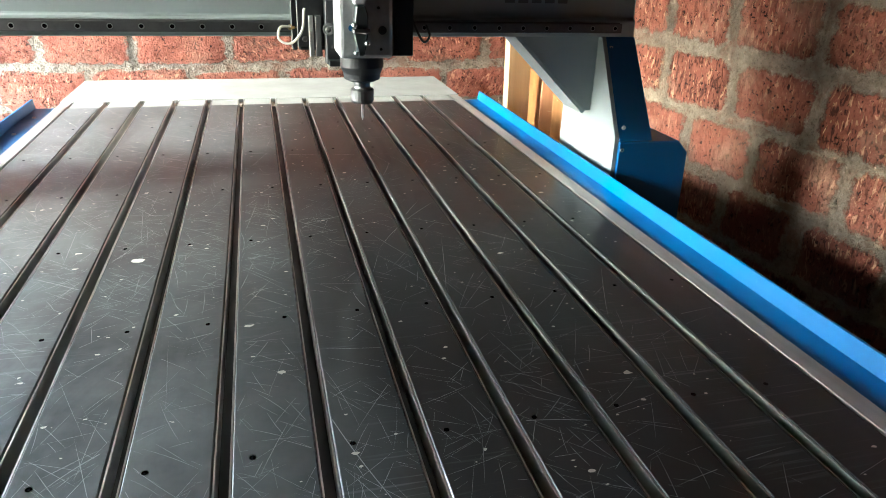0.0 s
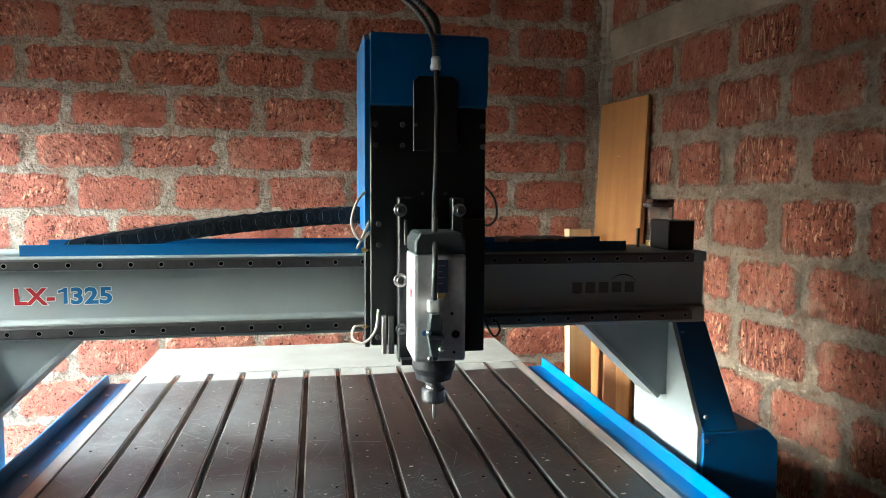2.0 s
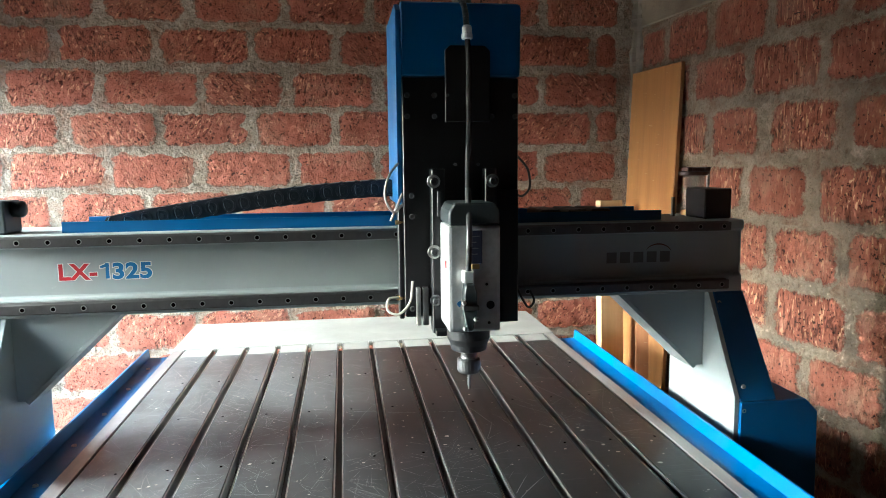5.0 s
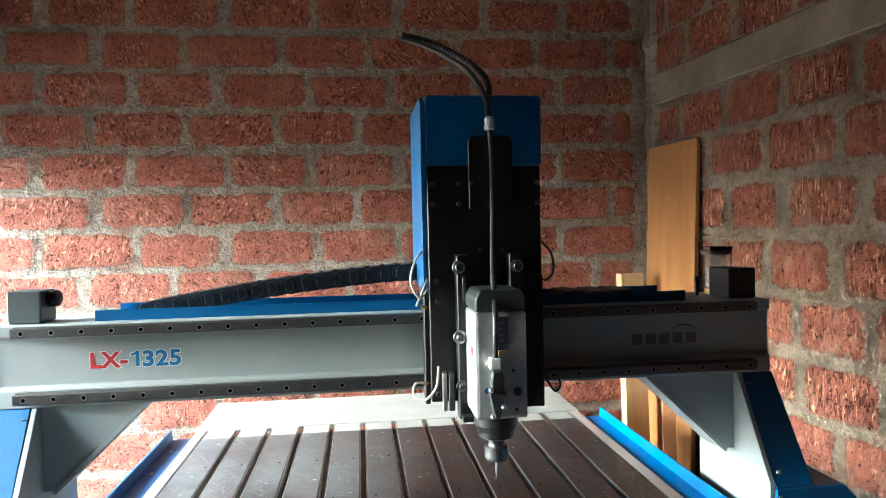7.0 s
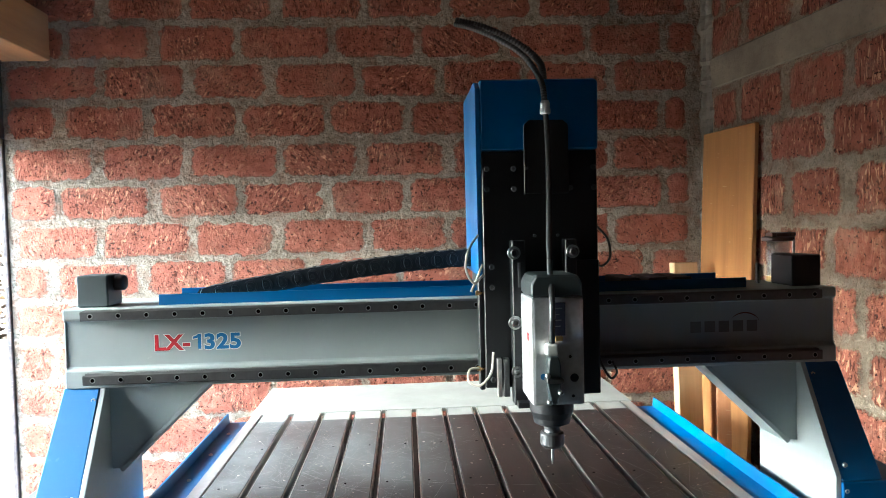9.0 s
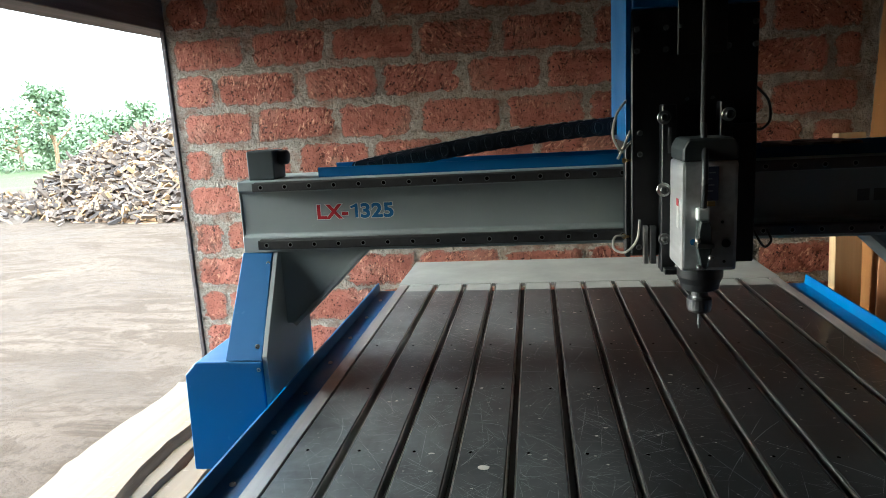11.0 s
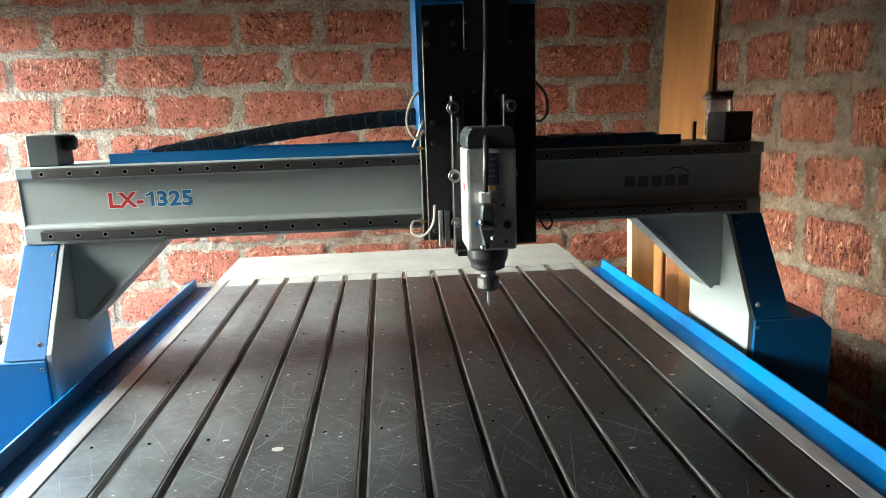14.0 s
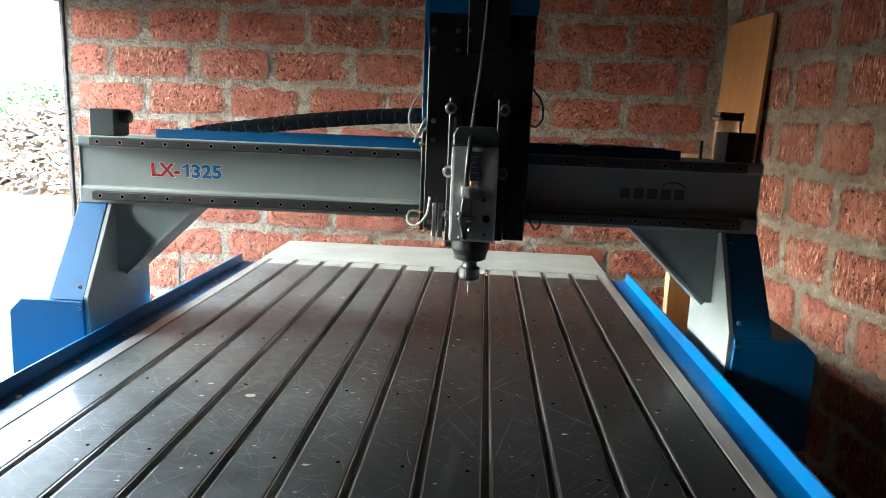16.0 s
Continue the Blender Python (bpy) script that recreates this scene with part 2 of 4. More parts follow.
BLUE = paint_material("blue_paint", (0.002, 0.106, 0.30), 0.42)
GREY = paint_material("grey_paint", (0.355, 0.39, 0.385), 0.58, 0.15, 0.35)
PALE = paint_material("pale_grey_paint", (0.50, 0.51, 0.50), 0.45)
PLATE = paint_material("pale_plate", (0.27, 0.268, 0.25), 0.6, 0.25)
BLACK = paint_material("black_plate", (0.006, 0.006, 0.007), 0.42, 0.1)
PLASTIC = paint_material("black_plastic", (0.013, 0.013, 0.014), 0.38, 0.1)
GREENISH = paint_material("dark_cap", (0.03, 0.038, 0.038), 0.45, 0.2)
WHITE = paint_material("white_plastic", (0.72, 0.72, 0.68), 0.4)
TUBE = paint_material("clear_grey_tube", (0.52, 0.48, 0.40), 0.35)
RED = paint_material("red_film", (0.52, 0.02, 0.03), 0.4)
SKYBLUE = paint_material("blue_film", (0.02, 0.17, 0.42), 0.4)
FAINT = paint_material("faint_lettering", (0.13, 0.135, 0.13), 0.3, 0.05)
RUST_FILM = paint_material("rust_swirl", (0.10, 0.025, 0.012), 0.4)
VOID = Mat("empty_hole", rough=1.0, color=(0.002, 0.002, 0.002), spec=0.0).m
SCUFF = paint_material("pale_scuff", (0.23, 0.24, 0.245), 0.5)
FLECK = paint_material("dried_fleck", (0.50, 0.47, 0.42), 0.7)
CHAIN = paint_material("chain_plastic", (0.022, 0.028, 0.034), 0.30, 0.25)
STOP_GREY = paint_material("stop_grey", (0.060, 0.072, 0.075), 0.45, 0.2)
CAP_BROWN = paint_material("cap_brown", (0.10, 0.050, 0.038), 0.35, 0.2)
CABLE = paint_material("cable_rubber", (0.055, 0.055, 0.055), 0.25, 0.3)
LABEL = paint_material("dark_blue_label", (0.018, 0.022, 0.045), 0.35)


def wood_material(name, lo, hi, axis, scale=1.0, rough=0.55):
    k = Mat(name, rough=rough, spec=0.4)
    sc = [26.0 * scale] * 3
    sc[axis] = 1.6 * scale
    n = k.noise(1.0, 5, 0.6, k.map(tuple(sc)), 0.4)
    m = k.noise(3.0 * scale, 3, 0.5)
    a = k.mix(k.ramp(n, 0.28, 0.72), lo, hi)
    a = k.mix(k.ramp(m, 0.5, 0.75, 0, 0.4), a, tuple(c * 0.7 for c in lo))
    a = k.mix(k.ramp(k.noise(1.0, 2, 0.5, k.map((22, 160, 160), (20, 12, 40))), 0.70, 0.74, 0, 0.25), a, (0.6, 0.45, 0.28))
    k.color(a)
    return k.bump(n, 0.25, 0.004).m


BOARD = wood_material("varnished_board", (0.23, 0.098, 0.027), (0.35, 0.162, 0.050), 2, 0.7)
PINE = wood_material("raw_pine", (0.50, 0.34, 0.17), (0.66, 0.48, 0.27), 2)
REDWOOD = wood_material("reddish_plank", (0.30, 0.13, 0.055), (0.42, 0.20, 0.09), 2)
SAWN = wood_material("sawn_plank", (0.105, 0.062, 0.028), (0.16, 0.102, 0.052), 1, 1.0, 0.7)
BARK = wood_material("bark", (0.15, 0.085, 0.045), (0.34, 0.21, 0.115), 1, 1.2, 0.9)
OLDWOOD = wood_material("old_dark_timber", (0.035, 0.026, 0.024), (0.11, 0.085, 0.075), 1, 0.8, 0.7)
ORANGE = wood_material("orange_timber", (0.36, 0.19, 0.085), (0.50, 0.29, 0.14), 1, 0.8, 0.6)


def soil_material():
    k = Mat("muddy_yard", rough=0.85, spec=0.05)
    n1, n2, n3 = k.noise(0.8, 6, 0.6), k.noise(14.0, 6, 0.72), k.noise(0.06, 4, 0.6)
    tracks = k.noise(1.0, 5, 0.6, k.map((1.1, 3.2, 1), (0, 0, 38)), 1.3)
    a = k.mix(k.ramp(n1, 0.35, 0.68), (0.052, 0.037, 0.027), (0.083, 0.061, 0.045))
    a = k.mix(k.ramp(tracks, 0.47, 0.58, 0, 0.9), a, (0.046, 0.032, 0.022))
    a = k.mix(k.ramp(n2, 0.50, 0.60, 0, 0.8), a, (0.046, 0.033, 0.023))
    far = k.t.nodes.new("ShaderNodeSeparateXYZ")
    k.t.links.new(k.base, far.inputs[0])
    grass = k.math("MULTIPLY", k.ramp(far.outputs[1], 13, 16), k.ramp(n1, 0.3, 0.5, 0.6, 1.0))
    a = k.mix(grass, a, (0.055, 0.068, 0.030))
    k.color(a)
    k.rough(k.ramp(n1, 0.40, 0.55, 0.8, 1.0))
    return k.bump(k.math("ADD", k.math("MULTIPLY", tracks, 1.6), n2), 0.8, 0.05).m


SOIL = soil_material()


def chunk_material():
    k = Mat("split_firewood", rough=0.9, spec=0.2)
    r = k.island()
    n = k.noise(14.0, 3)
    ramp = k.t.nodes.new("ShaderNodeValToRGB")
    e = ramp.color_ramp.elements
    e[0].position, e[0].color = 0.0, (0.055, 0.043, 0.037, 1)
    e[1].position, e[1].color = 1.0, (0.30, 0.185, 0.085, 1)
    for p, c in ((0.35, (0.075, 0.052, 0.038, 1)), (0.62, (0.115, 0.080, 0.056, 1)), (0.80, (0.17, 0.112, 0.068, 1)), (0.9, (0.36, 0.22, 0.11, 1))):
        q = e.new(p)
        q.color = c
    k.t.links.new(r, ramp.inputs[0])
    k.color(k.mix(k.ramp(n, 0.35, 0.7, 0.0, 0.5), ramp.outputs[0], (0.06, 0.05, 0.045)))
    return k.m


CHUNK = chunk_material()


def leaf_material():
    k = Mat("foliage", rough=0.6, spec=0.3)
    r = k.island()
    # greens are paled and greyed to carry the distant haze
    return k.color(k.mix(r, (0.085, 0.118, 0.058), (0.15, 0.19, 0.095))).m


LEAF = leaf_material()


def glass_material():
    k = Mat("clear_glass", rough=0.08, color=(0.55, 0.52, 0.47), spec=0.8)
    k.b.inputs["Alpha"].default_value = 0.28
    return k.m


GLASS = glass_material()


# ---- mesh helpers ----
def part(name, bm, material, parent=None, label="", smooth=False):
    """One mesh object from a bmesh, under a thing or a part."""
    me = bpy.data.meshes.new(name)
    if smooth:
        for f in bm.faces:
            f.smooth = True
    bmesh.ops.recalc_face_normals(bm, faces=bm.faces[:])
    bm.to_mesh(me)
    bm.free()
    me.materials.append(material)
    ob = new(name, me)
    ob.parent = parent
    if label:
        tagged(ob, label)
    return ob


def share(name, me, parent, m):
    ob = new(name, me)
    ob.parent = parent
    ob.matrix_basis = m
    return ob


def box(x0, x1, y0, y1, z0, z1, bevel=0.002, bm=None, seg=1):
    bm = bm or bmesh.new()
    g = bmesh.ops.create_cube(bm, size=1.0)
    vs = g["verts"]
    for v in vs:
        v.co = Vector(((x0 + x1) / 2 + v.co.x * (x1 - x0), (y0 + y1) / 2 + v.co.y * (y1 - y0), (z0 + z1) / 2 + v.co.z * (z1 - z0)))
    if bevel:
        edges = list({e for v in vs for e in v.link_edges})
        bmesh.ops.bevel(bm, geom=edges, offset=bevel, segments=seg, affect="EDGES", profile=0.6)
    return bm


def prism(points, axis, a, b, bevel=0.0, bm=None):
    """Extrudes a polygon given in the two other axes from a to b along axis."""
    bm = bm or bmesh.new()

    def at(p, d):
        q = list(p)
        q.insert(axis, d)
        return Vector(q)

    lo = [bm.verts.new(at(p, a)) for p in points]
    hi = [bm.verts.new(at(p, b)) for p in points]
    n = len(points)
    bm.faces.new(lo)
    bm.faces.new(hi[::-1])
    for i in range(n):
        bm.faces.new((lo[i], hi[i], hi[(i + 1) % n], lo[(i + 1) % n]))
    if bevel:
        bmesh.ops.bevel(bm, geom=list({e for v in lo + hi for e in v.link_edges}), offset=bevel, segments=1, affect="EDGES")
    return bm


def lathe(profile, centre, axis="z", n=24, bm=None):
    """Turns (radius, along) pairs about an axis through centre."""
    bm = bm or bmesh.new()
    rings = []
    for r, h in profile:
        ring = []
        for i in range(n):
            a = 2 * math.pi * i / n
            c, s = r * math.cos(a), r * math.sin(a)
            d = {"z": (c, s, h), "y": (c, h, s), "x": (h, c, s)}[axis]
            ring.append(bm.verts.new(Vector(centre) + Vector(d)))
        rings.append(ring)
    for p, q in zip(rings, rings[1:]):
        for i in range(n):
            bm.faces.new((p[i], p[(i + 1) % n], q[(i + 1) % n], q[i]))
    bm.faces.new(rings[0][::-1])
    bm.faces.new(rings[-1])
    return bm


def smooth_path(points, steps=10):
    """A Catmull-Rom line through the points."""
    ps = [Vector(p) for p in points]
    ps = [2 * ps[0] - ps[1]] + ps + [2 * ps[-1] - ps[-2]]
    out = []
    for i in range(1, len(ps) - 2):
        a, b, c, d = ps[i - 1 : i + 3]
        for k in range(steps):
            t = k / steps
            out.append(0.5 * (2 * b + (c - a) * t + (2 * a - 5 * b + 4 * c - d) * t * t + (3 * b - a - 3 * c + d) * t**3))
    out.append(ps[-2])
    return out


def pipe(points, radius, n=10, ribs=0.0, steps=10):
    """A round tube along a smooth line; ribs: depth of ringed corrugation."""
    bm = bmesh.new()
    line = smooth_path(points, steps)
    up = Vector((0.3, 0.9, 0.2)).normalized()
    rings = []
    for i, p in enumerate(line):
        d = (line[min(i + 1, len(line) - 1)] - line[max(i - 1, 0)]).normalized()
        u = d.cross(up).normalized()
        v = d.cross(u)
        r = radius + (ribs if i % 2 else -ribs)
        rings.append([bm.verts.new(p + r * (math.cos(2 * math.pi * k / n) * u + math.sin(2 * math.pi * k / n) * v)) for k in range(n)])
    for p, q in zip(rings, rings[1:]):
        for k in range(n):
            bm.faces.new((p[k], p[(k + 1) % n], q[(k + 1) % n], q[k]))
    bm.faces.new(rings[0][::-1])
    bm.faces.new(rings[-1])
    return bm


def empty(name, label, category, group="", kind=""):
    return tagged(new(name), label, category, group, kind)


# ---- ground, floor, roof ----
def build_ground():
    bm = bmesh.new()
    xs = [-900, -400, -150, -60, -30, -20] + [-15 + 0.5 * i for i in range(26)] + [-1.95, 3, 20, 90, 400, 900]
    ys = [-900, -300, -80, -25, -8] + [-3 + 0.5 * i for i in range(35)] + [17, 22, 40, 100, 300, 900]
    grid = []
    for y in ys:
        row = []
        for x in xs:
            near = -15 < x < -2.1 and -3 < y < 14
            z = -0.02 + (0.09 * (noise.noise((x * 0.7, y * 0.7, 0.3))) if near else 0.0)
            row.append(bm.verts.new((x, y, z)))
        grid.append(row)
    for j in range(len(ys) - 1):
        for i in range(len(xs) - 1):
            bm.faces.new((grid[j][i], grid[j][i + 1], grid[j + 1][i + 1], grid[j + 1][i]))
    tagged(part("ground", bm, SOIL, smooth=True), "pale muddy yard with wet tyre ruts", "ground", kind="structure")


build_ground()
tagged(part("floor", box(-1.9, 2.2, -7.0, 0.765, -0.2, 0.02, 0.004), FLOOR), "dark dusty concrete workshop floor", "floor", kind="structure")

CEIL = 2.73


def build_roof(name, far, near, drop, material):
    """Ribbed sheet: flat pans with narrow raised ribs that run along the room."""
    bm = bmesh.new()
    prof, x, pitch = [], -2.15, 0.19
    while x < 2.3:
        prof += [(x, 0), (x + 0.045, 0), (x + 0.049, 0.004), (x + 0.053, 0), (x + 0.098, 0), (x + 0.102, 0.004), (x + 0.106, 0), (x + 0.142, 0), (x + 0.155, 0.032), (x + 0.177, 0.032)]
        x += pitch
    prof.append((x, 0))
    a = [bm.verts.new((px, far, CEIL - drop + pz)) for px, pz in prof]
    b = [bm.verts.new((px, near, CEIL - drop + pz)) for px, pz in prof]
    c = [bm.verts.new((px, far, CEIL - drop + pz + 0.002)) for px, pz in prof]
    d = [bm.verts.new((px, near, CEIL - drop + pz + 0.002)) for px, pz in prof]
    for i in range(len(prof) - 1):
        bm.faces.new((a[i], b[i], b[i + 1], a[i + 1]))
        bm.faces.new((c[i], c[i + 1], d[i + 1], d[i]))
    return part(name, bm, material)


tagged(build_roof("ceiling", -1.30, 0.90, 0.0, ROOF), "off-white ribbed metal roof sheet seen from below", "ceiling", kind="structure")
# out of view; added dark so less bounced light reaches the gantry's front
tagged(build_roof("ceiling_front", -7.1, -1.10, 0.004, DARK_SHEET), "unseen dark brown ribbed roof sheet added to cut bounced light", "ceiling", kind="structure")

# ---- walls ----
BACK_Y = 0.76
wall_back = tagged(part("wall_back", box(-1.92, 1.5, BACK_Y + 0.003, 0.98, 0.0, CEIL + 0.03, 0.0), MORTAR), "grey mortar wall of red laterite blocks", "wall", kind="structure")


def side_x(y):
    """The right-hand wall's face, which is not quite square to the back wall."""
    return 1.44 - (y + 0.35) * 0.1


SIDE_TURN = math.atan(0.1)
ys0 = -7.0
wall_right = tagged(
    part(
        "wall_right",
        prism([(side_x(ys0) + 0.003, ys0), (side_x(BACK_Y) + 0.003, BACK_Y + 0.003), (side_x(ys0) + 0.25, BACK_Y + 0.003), (side_x(ys0) + 0.25, ys0)], 2, 0.0, CEIL + 0.03),
        SIDE_MORTAR,
    ),
    "grey mortar wall of red laterite blocks with a concrete band",
    "wall",
    kind="structure",
)
bm = prism([(-0.004, -4.6), (-0.004, 0.74), (0.03, 0.74), (0.03, -4.6)], 2, 2.09, 2.235, 0.006)
for v in bm.verts:
    v.co.x += side_x(v.co.y)
part("concrete_band", bm, CONCRETE, wall_right, "rough grey cast concrete band")
# walls that close the room out of view, kept dark to limit bounced light
tagged(part("wall_front", box(-2.12, 2.4, -7.2, -7.0, 0.0, CEIL + 0.03, 0), PLASTER), "plain unseen workshop wall, dark to hold back bounced light", "wall", kind="structure")
wall_left = tagged(part("wall_left", box(-2.12, -1.92, -7.0, -1.55, 0.0, CEIL + 0.03, 0), PLASTER), "plain dark reddish wall beside the wide opening", "wall", kind="structure")
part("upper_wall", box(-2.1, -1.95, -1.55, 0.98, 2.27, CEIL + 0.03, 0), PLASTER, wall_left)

# timber over and beside the wide opening
tagged(part("lintel", box(-2.08, -1.9215, -1.549, 0.98, 1.918, 2.262, 0.004), OLDWOOD), "dark weathered timber lintel over the opening", "lintel", kind="structure")
tagged(part("roof_beam", box(-1.905, -1.70, -4.6, 0.757, 2.262, 2.47, 0.004), ORANGE), "orange-brown sawn timber roof beam", "beam", kind="structure")
tagged(part("door_post", box(-1.942, -1.9215, 0.748, 0.98, 0.0, 1.917, 0.003), OLDWOOD), "thin dark timber post at the wall's end", "door frame", kind="structure")


def stone_mesh(w, h, seed, depth=0.02):
    """One hewn block: uneven outline, chipped rim, rough face towards -y. The attribute rim tells where mortar is smeared over its edge."""
    rnd = random.Random(seed)
    nx, nz = max(4, round(w / 0.034)), 6
    bm = bmesh.new()
    lay = bm.verts.layers.float.new("rim")
    tilt, lean = rnd.uniform(-0.012, 0.012), rnd.uniform(-0.02, 0.02)
    rows = []
    for j in range(nz + 1):
        row = []
        for i in range(nx + 1):
            u, v = i / nx * 2 - 1, j / nz * 2 - 1
            edge = i in (0, nx) or j in (0, nz)
            x, z = u * w / 2 * (1 + lean * v), v * h / 2 * (1 + tilt * u * 3)
            if i in (0, nx) and j in (0, nz):
                k = rnd.uniform(0.004, 0.02)
                x -= math.copysign(k, u)
                z -= math.copysign(k * 0.7, v)
            x += rnd.uniform(-0.006, 0.006)
            z += rnd.uniform(-0.006, 0.006)
            p = bm.verts.new((x, rnd.uniform(-0.001, 0.0025) if edge else rnd.uniform(-0.0055, -0.001), z))
            p[lay] = 1.0 if edge else 0.0
            row.append(p)
        rows.append(row)
    for j in range(nz):
        for i in range(nx):
            bm.faces.new((rows[j][i], rows[j][i + 1], rows[j + 1][i + 1], rows[j + 1][i]))
    loop = rows[0] + [r[-1] for r in rows[1:]] + rows[-1][-2::-1] + [r[0] for r in rows[-2:0:-1]]
    outer = [bm.verts.new((p.co.x * 1.01, depth, p.co.z * 1.02)) for p in loop]
    for q in outer:
        q[lay] = 1.0
    for i in range(len(loop)):
        j = (i + 1) % len(loop)
        bm.faces.new((loop[j], loop[i], outer[i], outer[j]))
    for f in bm.faces:
        f.smooth = f.normal.y < -0.5 or len(f.verts) < 3
    me = bpy.data.meshes.new("stone")
    bm.to_mesh(me)
    bm.free()
    return me

# ---- the milling machine ----
router = empty("cnc_router", "blue and grey gantry milling machine with a black slotted table", "machine")
P = 0.1125
TOP = 0.80
NEAR = -2.35
SLOT = 0.0085


def screw_mesh(name, r, h, socket, material):
    bm = lathe([(r, 0.0), (r, h * 0.7), (r * 0.85, h), (socket, h), (socket * 0.95, h * 0.3)], (0, 0, 0), "z", 12)
    me = bpy.data.meshes.new(name)
    bmesh.ops.recalc_face_normals(bm, faces=bm.faces[:])
    bm.to_mesh(me)
    bm.free()
    me.materials.append(material)
    return me


# flat disc for a table hole; the dark inside is put into its colour
HOLE_DISC = screw_mesh("screw", 0.0034, 0.0006, 0.0027, VOID)
BOLT = screw_mesh("bolt", 0.0075, 0.007, 0.004, STEEL)
DARK_BOLT = screw_mesh("dark_bolt", 0.0062, 0.006, 0.004, RAIL)
HOLE = screw_mesh("rail_hole", 0.0064, 0.0005, 0.0044, DULL_STEEL)
HOLE.materials.append(VOID)
for f in HOLE.polygons:
    if max(math.hypot(*HOLE.vertices[v].co.xy) for v in f.vertices) < 0.0046:
        f.material_index = 1
FACING = pose(0, 0, 0, 90, 0, 0)

# table
bed = part("table_base", box(-0.70, 0.70, NEAR, 0.10, 0.70, 0.770, 0.003), BLACK, router, "dusty dark metal table base")
edges = [-0.67] + [(k - 6) * P for k in range(1, 12)] + [0.67]
for k, (a, b) in enumerate(zip(edges, edges[1:])):
    a2 = a + (SLOT + 0.0022 if k else 0.002)
    b2 = b - (SLOT + 0.0022 if k < 11 else 0.002)
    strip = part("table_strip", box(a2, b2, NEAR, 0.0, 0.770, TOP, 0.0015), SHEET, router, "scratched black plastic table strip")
    part("bare_end", box(a2, b2, 0.002, 0.10, 0.770, TOP - 0.002, 0.001), PLATE, strip, "bare grey metal end")
    for i in range(8):
        y = -0.30 - 0.3125 * i
        off = 0.081 if i % 2 == 0 else 0.032
        x = a + off
        if a2 + 0.01 < x < b2 - 0.01:
            share("screw", HOLE_DISC, strip, pose(x, y, TOP + 0.0002))
for k in range(1, 12):
    x = (k - 6) * P
    for s in (-1, 1):
        part("slot_lip", box(x + s * SLOT - 0.001, x + s * SLOT + 0.0011, NEAR, 0.10, 0.770, TOP - 0.0012, 0), ALLOY, router)


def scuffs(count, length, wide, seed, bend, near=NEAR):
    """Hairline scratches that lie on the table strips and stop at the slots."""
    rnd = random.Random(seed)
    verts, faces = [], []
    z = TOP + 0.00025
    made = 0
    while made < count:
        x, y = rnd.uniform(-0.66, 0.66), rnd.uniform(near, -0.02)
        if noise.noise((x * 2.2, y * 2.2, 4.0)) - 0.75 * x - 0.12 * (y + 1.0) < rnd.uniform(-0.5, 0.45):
            continue
        made += 1
        a = rnd.choice((0.4, -0.65, 1.1, 2.2, rnd.uniform(0, 3.14))) + rnd.gauss(0, 0.25)
        curl = rnd.gauss(0, bend)
        size = length * rnd.lognormvariate(0, 0.6)
        w = wide * rnd.uniform(0.4, 1.3)
        n = max(3, int(size / 0.015))
        last = None
        for i in range(n + 1):
            a += curl / n
            x += math.cos(a) * size / n
            y += math.sin(a) * size / n
            u = abs((x / P + 0.5) % 1.0 - 0.5) * P
            if abs(x) > 0.664 or not near < y < -0.004 or (abs(x) < 0.60 and u < SLOT + 0.004):
                last = None
                continue
            t = w * math.sin(math.pi * (i + 0.4) / (n + 0.8)) / 2
            j = len(verts)
            verts += [(x - math.sin(a) * t, y + math.cos(a) * t, z), (x + math.sin(a) * t, y - math.cos(a) * t, z)]
            if last is not None:
                faces.append((last, last + 1, j + 1, j))
            last = j
    return verts, faces


def joined(name, verts, faces, material, parent, label):
    me = bpy.data.meshes.new(name)
    me.from_pydata(verts, [], faces)
    me.materials.append(material)
    ob = new(name, me)
    ob.parent = parent
    return tagged(ob, label, kind="stuff")


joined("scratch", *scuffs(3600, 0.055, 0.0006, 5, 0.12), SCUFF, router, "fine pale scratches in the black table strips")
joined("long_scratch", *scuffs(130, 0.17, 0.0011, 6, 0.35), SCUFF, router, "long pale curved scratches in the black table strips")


def flecks(count, seed):
    rnd = random.Random(seed)
    verts, faces = [], []
    for _ in range(count):
        x, y = rnd.uniform(-0.65, 0.65), rnd.uniform(NEAR, -0.02)
        u = abs((x / P + 0.5) % 1.0 - 0.5) * P
        if abs(x) < 0.60 and u < SLOT + 0.012:
            continue
        r = min(0.005, 0.0013 * rnd.lognormvariate(0, 0.6))
        n, j, turn = 7, len(verts), rnd.uniform(0, 3)
        for i in range(n):
            a = turn + 6.283 * i / n
            q = r * rnd.uniform(0.5, 1.2)
            verts.append((x + 1.6 * q * math.cos(a), y + q * math.sin(a), TOP + 0.0004))
        faces.append(tuple(range(j, j + n)))
    return verts, faces


